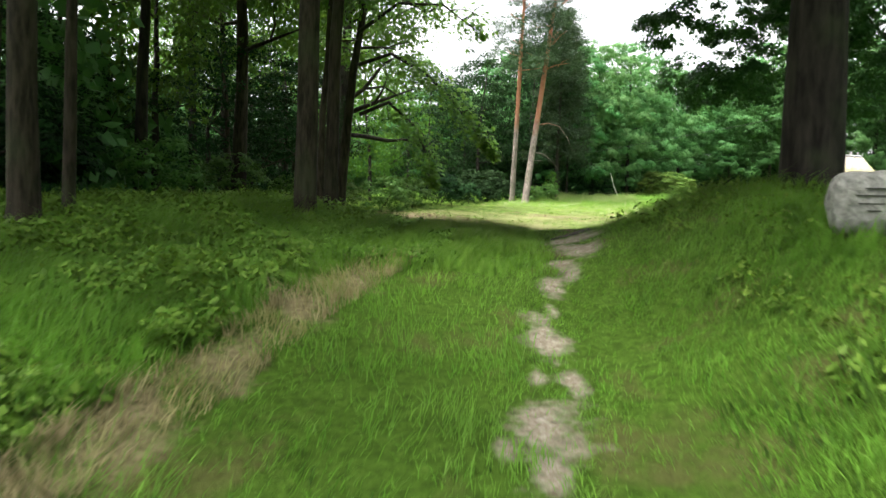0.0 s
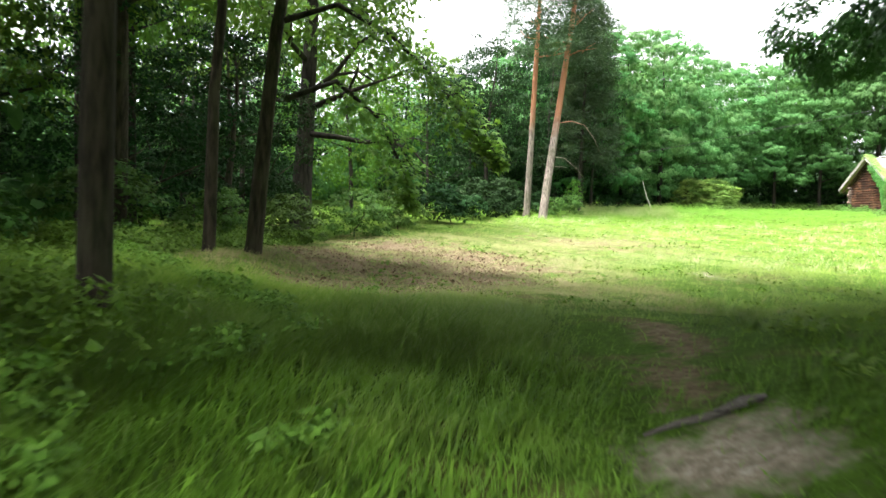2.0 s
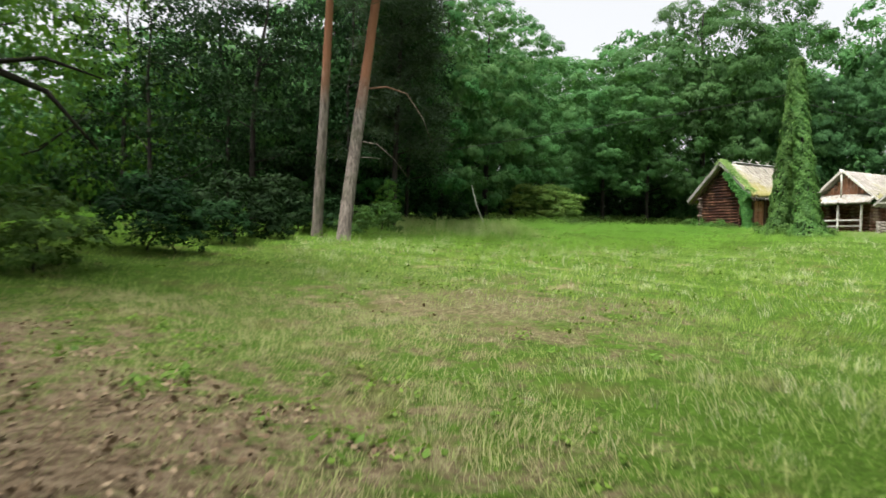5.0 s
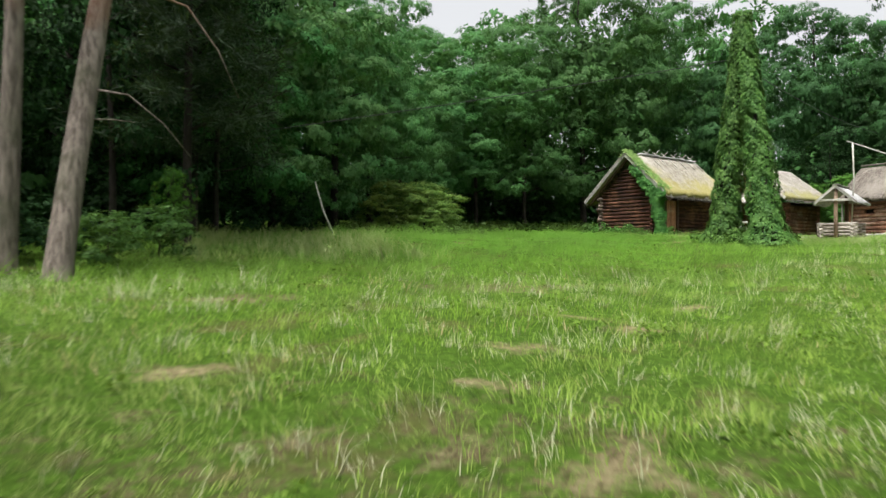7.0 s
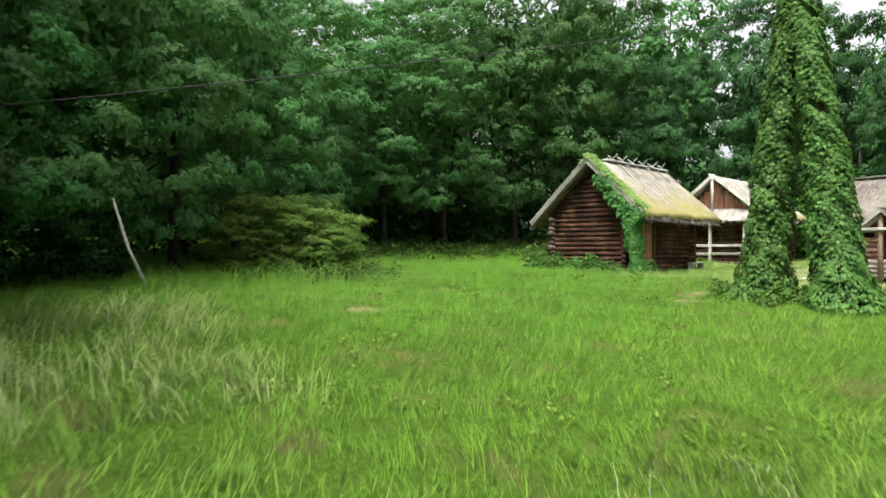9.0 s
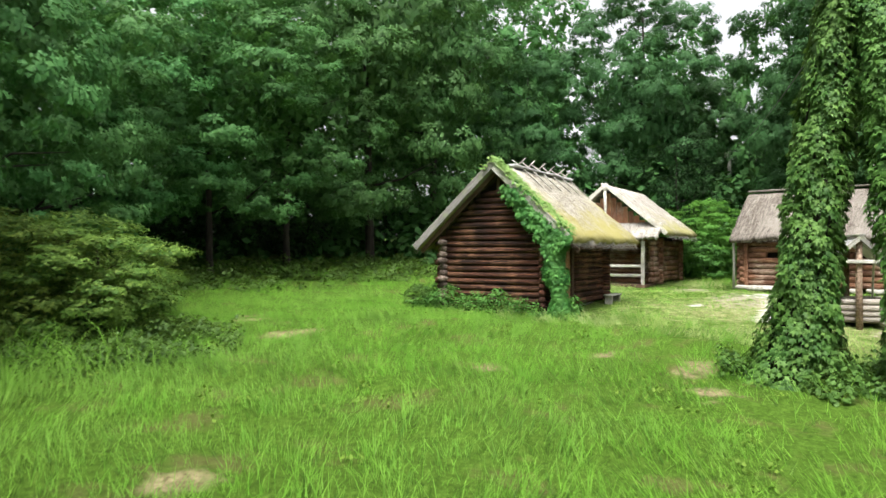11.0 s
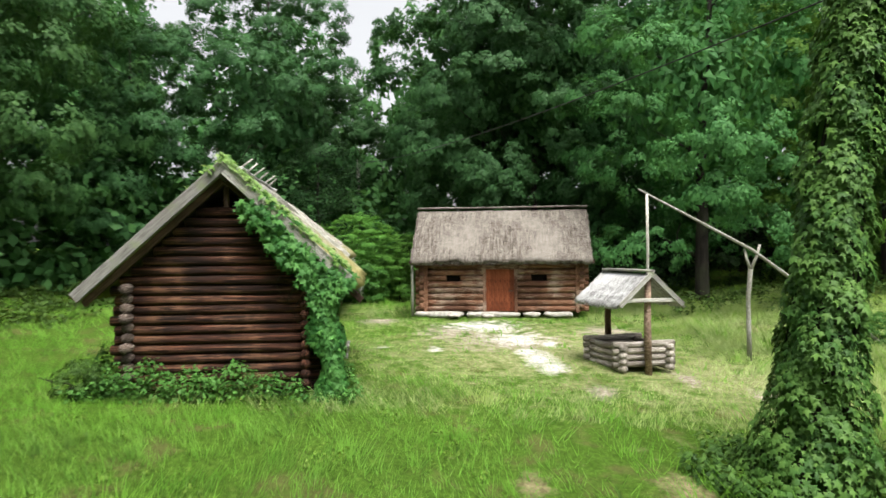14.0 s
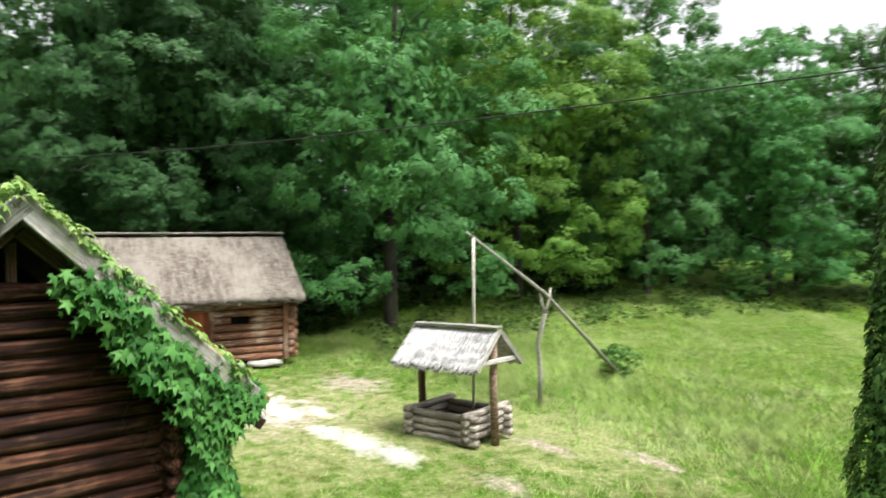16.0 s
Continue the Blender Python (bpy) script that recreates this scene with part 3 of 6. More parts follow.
def bough_crown(name, seed, boughs, clumps, leaves, leaf, material, low=-0.9, bough_r=(0.26, 0.42), flat=0.5, clump_r=0.075, inner=0.065, fill=3000, layered=0.0):
    """A crown of unit radius built the way a tree grows: spreading boughs, each roofed with small domes of leaves, dark underneath."""
    rng = np.random.default_rng(seed)
    golden = np.pi * (3 - 5 ** 0.5)
    spots, ups = [], []
    for i in range(boughs):
        z = 0.96 - (0.96 - low) * (i + rng.uniform(0, 1)) / boughs
        a = i * golden + rng.uniform(-0.4, 0.4)
        h = math.sqrt(max(0.05, 1 - z * z)) if z > -0.25 else 0.97 * (1 - 0.3 * (-z - 0.25))
        r = rng.uniform(*bough_r)
        reach = max(0.0, h - r * 0.6) * rng.uniform(0.8, 1.12)
        c = np.array([math.cos(a) * reach, math.sin(a) * reach, z * 0.92])
        n = int(clumps * (r / 0.34) ** 2)
        d = rng.normal(size=(n, 3))
        d[:, 2] = np.abs(d[:, 2]) * 0.9 - (0.12 if z > -0.2 else 0.8)
        d += np.array([math.cos(a), math.sin(a), 0]) * 0.55
        d /= np.linalg.norm(d, axis=1)[:, None]
        pos = c + d * r * rng.uniform(0.75, 1.08, n)[:, None] * np.array([1, 1, flat])
        if layered:
            step = 0.11
            pos[:, 2] = pos[:, 2] * (1 - layered) + np.round(pos[:, 2] / step) * step * layered
        spots.append(pos), ups.append(d)
    spots, ups = np.concatenate(spots), np.concatenate(ups)
    m = len(spots)
    cr = clump_r * rng.uniform(0.6, 1.35, m)
    d = rng.normal(size=(m, leaves, 3))
    d[:, :, 2] = np.abs(d[:, :, 2]) - 0.2
    d += ups[:, None, :] * 0.4
    lie = np.repeat(ups, leaves, axis=0)
    d /= np.linalg.norm(d, axis=2)[:, :, None]
    pos = (spots[:, None, :] + d * (cr[:, None] * rng.uniform(0.6, 1.1, (m, leaves)))[:, :, None] * np.array([1, 1, 0.62])).reshape(-1, 3)
    d = d.reshape(-1, 3)
    k = len(pos)
    normal = d * 0.7 + lie * 0.7 + rng.normal(scale=0.24, size=(k, 3)) + np.array([0, 0, 0.35])
    v, f = leaves_at(rng, pos, normal, leaf * rng.uniform(0.65, 1.3, k), "tri")
    d2 = rng.normal(size=(fill, 3))
    d2 /= np.linalg.norm(d2, axis=1)[:, None]
    d2[:, 2] = np.clip(d2[:, 2], low, 1)
    v2, f2 = leaves_at(rng, d2 * rng.uniform(0.25, 0.6, fill)[:, None], d2 + rng.normal(scale=0.5, size=(fill, 3)), inner * rng.uniform(0.7, 1.3, fill), "tri")
    return raw_mesh(name, np.concatenate([v, v2]), np.concatenate([f, f2 + len(v)]), material)


CROWNS = {
    "wood": [bough_crown("woodland_crown", 10 + i, 34, 26, 64, 0.025, LEAF_WOOD, low=-0.97, bough_r=(0.24, 0.44), flat=0.40, clump_r=0.066) for i in range(4)],
    "back": [bough_crown("back_row_crown", 20 + i, 30, 10, 26, 0.062, LEAF_WOOD, low=-0.95, clump_r=0.1, inner=0.11, fill=1800) for i in range(2)],
    "fine": [bough_crown("leafy_edge_crown", 25 + i, 40, 28, 62, 0.024, LEAF_SYCAMORE, low=-0.98, bough_r=(0.2, 0.4), flat=0.42, clump_r=0.06) for i in range(2)],
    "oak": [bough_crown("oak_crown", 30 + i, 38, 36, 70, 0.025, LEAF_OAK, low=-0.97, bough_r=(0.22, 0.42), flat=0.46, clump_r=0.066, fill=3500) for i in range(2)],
    "shade": [crown_mesh("beech_crown", 40 + i, 80, 140, 0.046, LEAF_SHADE, low=-0.75, flat=0.4, hollow=0.2, fill=2, shape="tri") for i in range(3)],
    "airy": [crown_mesh("airy_crown", 45 + i, 60, 105, 0.052, LEAF_SHADE, low=-0.95, lobe_r=(0.16, 0.28), flat=0.45, hollow=0.3, fill=1, shape="tri", jut=0.1) for i in range(3)],
    "dim": [crown_mesh("shade_dark_crown", 55 + i, 60, 170, 0.038, LEAF_DIM, low=-0.95, lobe_r=(0.16, 0.28), flat=0.3, hollow=0.25, fill=1, shape="tri", jut=0.1) for i in range(3)],
    "bright": [bough_crown("maple_crown", 50 + i, 50, 26, 60, 0.025, LEAF_BRIGHT, low=-0.97, flat=0.36, clump_r=0.075, layered=0.2) for i in range(2)],
    "bush": [bough_crown("bush_crown", 60 + i, 34, 22, 30, 0.05, LEAF_BUSH, low=-0.98, bough_r=(0.2, 0.5), flat=0.6, clump_r=0.12, fill=400) for i in range(2)],
    "under": [bough_crown("undergrowth_crown", 70 + i, 16, 10, 16, 0.10, LEAF_UNDER, low=-0.4, bough_r=(0.25, 0.5), flat=0.7, clump_r=0.16, fill=150) for i in range(3)],
    "thicket": [bough_crown("shade_dark_thicket", 75 + i, 16, 10, 14, 0.11, LEAF_DIM, low=-0.4, bough_r=(0.25, 0.5), flat=0.7, clump_r=0.16, fill=150) for i in range(2)],
}


def trunk_mesh(name, seed, height, dia, lean, material, limbs, crown_at, spread_r, flare=1.6, top=0.25, bend=0.12):
    """A tapered trunk, thick at the foot, with limbs that fork once."""
    rng = np.random.default_rng(seed)
    k = 9
    s = np.linspace(0, 1, k)
    wob = np.cumsum(rng.normal(scale=bend, size=(k, 2)), axis=0) * s[:, None]
    pts = np.stack([lean[0] * s * height + wob[:, 0], lean[1] * s * height + wob[:, 1], s * height - 0.15 * (s == 0)], -1)
    rad = dia / 2 * (1 - (1 - top) * s)
    rad[0] *= flare
    pts = np.insert(pts, 1, pts[0] * 0.93 + pts[1] * 0.07, axis=0)
    rad = np.insert(rad, 1, dia / 2 * 1.12)
    pts = np.insert(pts, 2, pts[0] * 0.75 + pts[2] * 0.25, axis=0)
    rad = np.insert(rad, 2, dia / 2)
    pieces = [tube_arrays(pts, rad, 12, 0.07, rng)]
    for i in range(limbs):
        f = crown_at + (0.95 - crown_at) * (i + rng.uniform(0, 0.8)) / max(limbs, 1)
        p = np.array([np.interp(f * height, pts[:, 2], pts[:, c]) for c in range(3)])
        a = i * 2.4 + rng.uniform(-0.6, 0.6)
        reach = spread_r * rng.uniform(0.6, 1.0) * (1.15 - f * 0.6)
        up = reach * rng.uniform(0.15, 0.7)
        mid = p + np.array([math.cos(a) * reach * 0.5, math.sin(a) * reach * 0.5, up * 0.35])
        end = p + np.array([math.cos(a + 0.25) * reach, math.sin(a + 0.25) * reach, up])
        r0 = dia * 0.5 * (1 - 0.7 * f) * 0.45
        pieces.append(tube_arrays([p, mid + rng.normal(scale=0.12, size=3), end], [r0, r0 * 0.65, r0 * 0.15], 6))
        e2 = mid + np.array([math.cos(a - 0.7) * reach * 0.55, math.sin(a - 0.7) * reach * 0.55, up * 0.7])
        pieces.append(tube_arrays([mid, (mid + e2) / 2 + rng.normal(scale=0.1, size=3), e2], [r0 * 0.5, r0 * 0.35, r0 * 0.1], 5))
    return mesh_of(name, pieces, material)


def tree(x, y, height, dia, crown_r, base, kind, seed, label, lean=(0, 0), bark=None, limbs=7, group="", name="tree", shift=(0, 0)):
    """A broadleaf tree on the meadow's edge: trunk with limbs, and a crown that starts at base metres."""
    t = thing(name, pose(x, y, gz(x, y)), label, "bush" if name == "bush" else "tree", group)
    rng = random.Random(seed)
    part("trunk", trunk_mesh("trunk", seed, height * 0.9, dia, lean, bark or BARK, limbs, max(0.12, base / height), crown_r * 0.85), t)
    half = (height - base) / 2
    c = (lean[0] * height * 0.6 + shift[0], lean[1] * height * 0.6 + shift[1], base + half)
    shapes = CROWNS[kind]
    part("crown", shapes[seed % len(shapes)], t, m=Matrix.Translation(c) @ pose(0, 0, 0, 0, 0, rng.uniform(0, 360)) @ Matrix.Diagonal((crown_r, crown_r * rng.uniform(0.9, 1.1), half, 1)))
    return t


# trees beside the path, at the wood's edge
NEAR = [  # x, y, height, trunk, crown radius, crown base, kind, lean, limbs
    # the first two crowns are widened and shifted, unseen, to shade the track
    (-2.42, 12.17, 17, 0.46, 5.0, 7.2, "back", (0.005, 0.0), 8),
    (-2.2, 13.6, 16, 0.30, 5.4, 7.2, "back", (0.01, 0.0), 6),
    (-8.6, 12.5, 15, 0.26, 2.6, 7.0, "shade", (0.0, 0.0), 5),
    (-7.3, 24.1, 17, 0.55, 4.6, 5.0, "shade", (0.0, 0.01), 7),
    (-3.75, 20.6, 13, 0.24, 2.8, 5.0, "shade", (0.01, 0.0), 6),
    (-3.45, 22.3, 14, 0.36, 3.0, 5.6, "shade", (0.06, 0.0), 8),
    (-6.0, 9.3, 17, 0.46, 4.2, 7.0, "shade", (-0.03, 0.0), 7),
    (-5.9, 10.35, 13, 0.22, 2.6, 6.0, "shade", (0.01, 0.0), 5),
    (-9.5, 15.0, 16, 0.36, 3.8, 5.5, "shade", (0.0, 0.0), 6),
    (-5.8, 36.4, 17, 0.85, 5.8, 4.6, "shade", (0.02, 0.0), 10),
    # three low crowns whose near-black leaves stand for shade
    (-6.8, 30.5, 7, 0.3, 3.2, 0.6, "dim", (0.0, 0.0), 6),
    (-8.0, 34.0, 7.5, 0.3, 3.4, 0.6, "dim", (0.0, 0.0), 6),
    (-8.2, 26.0, 7, 0.3, 3.2, 0.8, "dim", (0.0, 0.0), 6),
]
NEAR_TREES = []
for i, (x, y, h, d, r, b, kind, lean, limbs) in enumerate(NEAR):
    NEAR_TREES.append(tree(x, y, h, d, r, b, kind, 100 + i, "tall beech with a grey-brown trunk standing in long grass" if d < 0.6 else "thick old beech with a dark trunk and low spreading limbs",
         lean, BARK if d < 0.8 else BARK_DARK, limbs, "trees at the wood's edge", "beech_tree", shift=(-2.2, 0.4) if d == 0.36 and y > 20 else (2.0, 0.4) if x > -2.5 and y < 15 else (0, 0)))
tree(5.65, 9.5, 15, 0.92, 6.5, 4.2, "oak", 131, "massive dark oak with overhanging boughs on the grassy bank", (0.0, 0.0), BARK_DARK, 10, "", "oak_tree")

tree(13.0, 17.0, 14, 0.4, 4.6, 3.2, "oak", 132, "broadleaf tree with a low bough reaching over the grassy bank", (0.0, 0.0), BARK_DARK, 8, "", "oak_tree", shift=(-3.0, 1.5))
# added tree, its crown mostly out of view, to shade the turf
tree(11.5, 12.5, 16, 0.5, 5.6, 6.8, "shade", 133, "added broadleaf tree whose high crown shades the ground by the grassy bank", (0.0, 0.0), BARK_DARK, 7, "", "oak_tree", shift=(-5.5, 7.0))

# two beeches added out of view to shade the start of the track
for k_side, (x, y, h, r, kind) in enumerate([(-4.0, 2.2, 16, 4.0, "shade"), (5.8, 2.8, 15, 5.4, "back")]):
    tree(x, y, h, 0.4, r, 6.8, kind, 140 + k_side, "added unseen beech whose crown shades the start of the track", (0.0, 0.0), BARK, 7, "trees at the wood's edge", "beech_tree")

# the dim wood to the left of the path
rng_wood = random.Random(7)
for i in range(26):
    x, y = rng_wood.uniform(-24, -9), rng_wood.uniform(4, 62)
    if i % 3 == 0:
        x = rng_wood.uniform(-12.5, -9)
    # every other tree has shade put into its leaf colour
    dim = i % 2 == 0
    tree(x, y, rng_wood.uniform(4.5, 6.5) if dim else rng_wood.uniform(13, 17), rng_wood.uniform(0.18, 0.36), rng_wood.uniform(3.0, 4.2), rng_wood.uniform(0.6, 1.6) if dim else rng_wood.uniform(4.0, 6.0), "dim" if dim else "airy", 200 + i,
         "woodland tree with leaves darkened to stand for the wood's deep shade" if dim else "slender woodland tree in deep shade among others", (rng_wood.uniform(-0.03, 0.03), 0), BARK_DARK, 4, "trees of the dim wood", "shade_dark_tree" if dim else "woodland_tree")

# tall trees added behind the wood's edge so their crowns darken it
for i, (x, y, r) in enumerate([(-9.5, 6.0, 4.6), (-12.5, 11.0, 4.6), (-12.5, 17.5, 5.0), (-9.0, 20.0, 4.4), (-10.5, 28.5, 4.6)]):
    tree(x, y, 17, 0.4, r, 6.8, "back" if i == 0 else "shade", 250 + i, "added tall woodland tree whose high dense crown shades the wood", (0, 0), BARK_DARK, 5, "trees of the dim wood", "woodland_tree")

for i, (x, y, h, r, b, kind) in enumerate([(-13.0, 33.0, 14, 4.2, 3.0, "airy"), (-15.5, 27.0, 10, 3.8, 1.0, "dim"), (-11.5, 38.5, 10, 3.6, 1.0, "dim"), (-10.0, 23.5, 11, 3.4, 2.5, "airy"), (-14.0, 22.0, 9.5, 3.6, 1.0, "dim")]):
    tree(x, y, h, 0.3, r, b, kind, 270 + i, "woodland tree with leaves darkened to stand for the wood's deep shade" if kind == "dim" else "slender woodland tree in deep shade among others", (0, 0), BARK_DARK, 4, "trees of the dim wood", "shade_dark_tree" if kind == "dim" else "woodland_tree")

# forest edge round the clearing
EDGE = [  # x, y, height, trunk, crown radius, crown base, kind
    (-1.5, 50, 9, 0.2, 3.4, 0.8, "dim"), (1.0, 55, 10, 0.22, 3.8, 0.8, "dim"), (5.0, 58, 11, 0.25, 3.4, 1.2, "dim"), (-5, 44, 10, 0.25, 3.6, 0.8, "airy"), (-3.5, 57, 11, 0.25, 4.0, 0.8, "airy"),
    (-6, 63, 8, 0.3, 4.4, 0.4, "back"), (0.5, 64, 10, 0.3, 4.4, 0.4, "back"), (-11, 53, 10, 0.3, 4.2, 0.4, "back"), (4.5, 66, 11, 0.3, 4.4, 0.4, "back"),
    (9.0, 60.5, 13, 0.35, 4.2, 1.6, "wood"), (12.5, 63, 14, 0.35, 4.6, 1.4, "fine"), (16.2, 66, 14.4, 0.4, 4.4, 1.2, "fine"), (19.5, 70, 13.4, 0.4, 4.2, 1.0, "fine"),
    (24.0, 76, 12.8, 0.3, 4.8, 2.2, "wood"), (29.0, 75, 12.8, 0.3, 4.8, 2.6, "wood"), (33.8, 76.5, 14.4, 0.34, 5.2, 2.2, "wood"), (39.5, 77, 20.0, 0.5, 5.6, 3.4, "wood"),
    # oak kind is also picked for its darker green where trees lie shaded
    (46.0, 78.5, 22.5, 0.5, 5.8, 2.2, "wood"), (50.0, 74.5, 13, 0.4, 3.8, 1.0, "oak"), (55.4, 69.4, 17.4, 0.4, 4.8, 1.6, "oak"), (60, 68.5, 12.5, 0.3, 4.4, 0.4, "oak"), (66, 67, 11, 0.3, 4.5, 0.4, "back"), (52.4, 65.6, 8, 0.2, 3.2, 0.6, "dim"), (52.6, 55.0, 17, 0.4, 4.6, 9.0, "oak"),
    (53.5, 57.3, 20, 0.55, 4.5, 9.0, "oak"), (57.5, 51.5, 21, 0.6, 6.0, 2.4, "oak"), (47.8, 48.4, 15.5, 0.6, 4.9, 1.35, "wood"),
    (51.5, 39.5, 17, 0.5, 5.4, 1.6, "bright"), (57, 44, 21, 0.55, 5.6, 2.0, "back"), (50.5, 31.5, 17.5, 0.45, 5.0, 1.2, "wood"), (56, 34, 17, 0.45, 5.2, 1.6, "wood"),
    (48.0, 24.5, 15, 0.45, 5.0, 1.0, "wood"), (54.5, 25, 15, 0.45, 5.0, 1.4, "back"), (46, 17, 16, 0.4, 4.8, 1.0, "wood"), (52, 16, 17.6, 0.4, 5.0, 1.2, "back"),
    (43, 9, 13, 0.4, 5.0, 1.0, "back"), (38, 2, 13, 0.4, 5.0, 1.2, "back"), (30, -6, 14, 0.4, 5.2, 2.0, "back"), (20, -10, 15, 0.4, 5.2, 2.5, "back"), (9, -14, 15, 0.4, 5.0, 3.0, "back"),
    (-4, -13, 16, 0.4, 5.0, 3.0, "back"), (-12, -6, 16, 0.4, 5.0, 3.0, "back"),
    (7.0, 58.4, 13, 0.3, 3.4, 1.6, "dim"), (2.0, 53.0, 11, 0.3, 3.0, 2.0, "dim"), (6.2, 55.0, 13, 0.2, 3.2, 1.6, "dim"), (9.3, 57.2, 12, 0.2, 2.4, 2.0, "dim"), (6.0, 62.0, 12, 0.3, 4.0, 0.2, "back"), (10.5, 65.5, 12, 0.3, 4.0, 0.2, "back"), (2.5, 60.5, 8.5, 0.3, 4.0, 0.2, "back"), (-2.5, 60.0, 8.5, 0.3, 4.0, 0.2, "back"), (14, 72, 14, 0.45, 5.2, 2.5, "back"), (7, 68, 14, 0.45, 5.2, 2.5, "back"), (22, 84, 15, 0.5, 5.6, 3.0, "back"), (31, 86, 15, 0.5, 5.8, 3.0, "back"),
    (40, 88, 19, 0.5, 6.0, 3.0, "back"), (52, 86, 17, 0.5, 5.6, 3.0, "back"), (64, 57, 21, 0.5, 5.0, 2.0, "back"), (60.5, 61.5, 17, 0.4, 3.8, 1.0, "back"), (66, 86, 24, 0.5, 6.5, 3.0, "back"), (60, 91, 22, 0.5, 6.5, 3.0, "back"), (69, 74, 19, 0.5, 5.5, 2.0, "back"), (65, 48, 22, 0.5, 6.0, 3.0, "back"), (63, 38, 20, 0.5, 5.6, 3.0, "back"),
    (61, 27, 17, 0.5, 5.6, 2.0, "back"), (60, 15, 17, 0.5, 5.6, 2.0, "back"),
]
for i, (x, y, h, d, r, b, kind) in enumerate(EDGE):
    tree(x, y, h, d, r * 1.08, b * (0.4 if kind in ("oak", "bright") else 0.65), kind, 300 + i, {"dim": "tree with leaves darkened to stand for shade at the meadow edge", "oak": "full-crowned tree, its dense oak-green foliage darkened for shade", "bright": "layered maple with bright yellow-green foliage"}.get(kind, "leafy forest-edge tree with foliage down to the grass"),
         (0, 0), BARK_DARK, 5, "forest edge trees", {"oak": "oak_tree", "bright": "maple_tree", "dim": "shade_dark_tree"}.get(kind, "forest_tree"))

for x, y, h, r, s in [(19.6, 63.2, 2.4, 1.7, 1), (18.2, 63.6, 2.5, 1.5, 2), (21.0, 65.4, 1.9, 1.4, 3)]:
    tree(x, y, h, 0.12, r, 0.0, "bush", 400 + s, "yellow-green rounded bush at the edge of the clearing", (0, 0), BARK, 4, "", "bush")


# drooping maple boughs that hang over the meadow's edge
def maple_bough(name, line, seed, count, spread_out):
    """A bent bough with hanging sprays of large lobed leaves."""
    rng = np.random.default_rng(seed)
    line = np.array(line, float)
    s = np.linspace(0, 1, len(line))
    k = rng.uniform(0.25, 1.0, count) ** 0.9
    p = np.stack([np.interp(k, s, line[:, c]) for c in range(3)], -1)
    w = spread_out * np.sin(np.pi * np.clip(k * 0.85 + 0.15, 0, 1)) ** 0.7 + 0.08
    cl = rng.integers(0, count // 14, count)
    jig = np.random.default_rng(seed + 1).normal(size=(count // 14, 3))
    p = p + jig[cl] * w[:, None] * np.array([0.55, 0.55, 0.3]) + rng.normal(size=(count, 3)) * w[:, None] * np.array([0.2, 0.2, 0.12])
    p[:, 2] -= rng.uniform(0, 1, count) ** 2 * w * 0.7
    normal = rng.normal(scale=0.4, size=(count, 3)) + np.array([0.15, -0.35, 0.8])
    aim = np.array([0.6, -0.1, -0.65]) + rng.normal(scale=0.3, size=(count, 3))
    v, f = leaves_at(rng, p, normal, 0.17 * rng.uniform(0.6, 1.25, count), "lobed", aim=aim)
    wood = [tube_arrays(line, np.linspace(0.07, 0.012, len(line)), 6)]
    for i in range(16):
        q = rng.uniform(0.2, 0.9)
        a = np.array([np.interp(q, s, line[:, c]) for c in range(3)])
        e = a + rng.normal(size=3) * np.array([0.7, 0.7, 0.3]) * spread_out + np.array([0.3, 0, -0.3])
        wood.append(tube_arrays([a, (a + e) / 2 + np.array([0, 0, 0.12]), e], [0.02, 0.014, 0.006], 5))
    t = NEAR_TREES[5]
    b = part("bough", mesh_of("bough", wood, BARK_DARK), t, "drooping bough with large lobed leaves", m=t.matrix_world.inverted())
    part("foliage", raw_mesh("foliage", v, f, LEAF_MAPLE), b)["kind"] = "stuff"


maple_bough("bough", [(-2.9, 22.3, 7.2), (-1.9, 22.8, 7.7), (-0.8, 23.2, 7.2), (0.3, 23.5, 6.2), (1.1, 23.65, 5.2), (1.7, 23.75, 4.45)], 801, 1000, 0.5)
maple_bough("bough", [(-2.8, 22.3, 5.6), (-2.0, 23.4, 6.2), (-1.2, 24.6, 5.6), (-0.6, 25.3, 4.4), (-0.4, 25.6, 3.5)], 802, 750, 0.6)
maple_bough("bough", [(-2.9, 22.1, 8.2), (-1.6, 21.6, 9.0), (-0.2, 21.3, 8.9), (1.0, 21.2, 8.0)], 803, 380, 1.0)

# pines
def pine_crown(name, seed, tufts, r0, z0, z1, keep=None):
    """Clusters of long needles on short shoots, layered up the tree."""
    rng = np.random.default_rng(seed)
    vs, fs, at = [], [], 0
    for i in range(tufts):
        z = rng.uniform(z0, z1)
        a = rng.uniform(0, 6.283)
        k = (z - z0) / (z1 - z0)
        reach = r0 * rng.uniform(0.25, 1.0) * (1 - 0.55 * k)
        c = np.array([math.cos(a) * reach, math.sin(a) * reach, z - 0.12 * reach])
        n = 80
        d = rng.normal(size=(n, 3)) * np.array([1, 1, 0.6])
        d /= np.linalg.norm(d, axis=1)[:, None]
        pos = c + d * rng.uniform(0.0, 0.42, n)[:, None] * np.array([1.3, 1.3, 0.5])
        v, f = leaves_at(rng, pos, rng.normal(size=(n, 3)) + np.array([0, 0, 0.6]), 0.26 * rng.uniform(0.7, 1.2, n), "needle", aim=d * 1.5 + np.array([0, 0, 0.3]))
        vs.append(v), fs.append(f + at)
        at += len(v)
    return raw_mesh(name, np.concatenate(vs), np.concatenate(fs), NEEDLES)


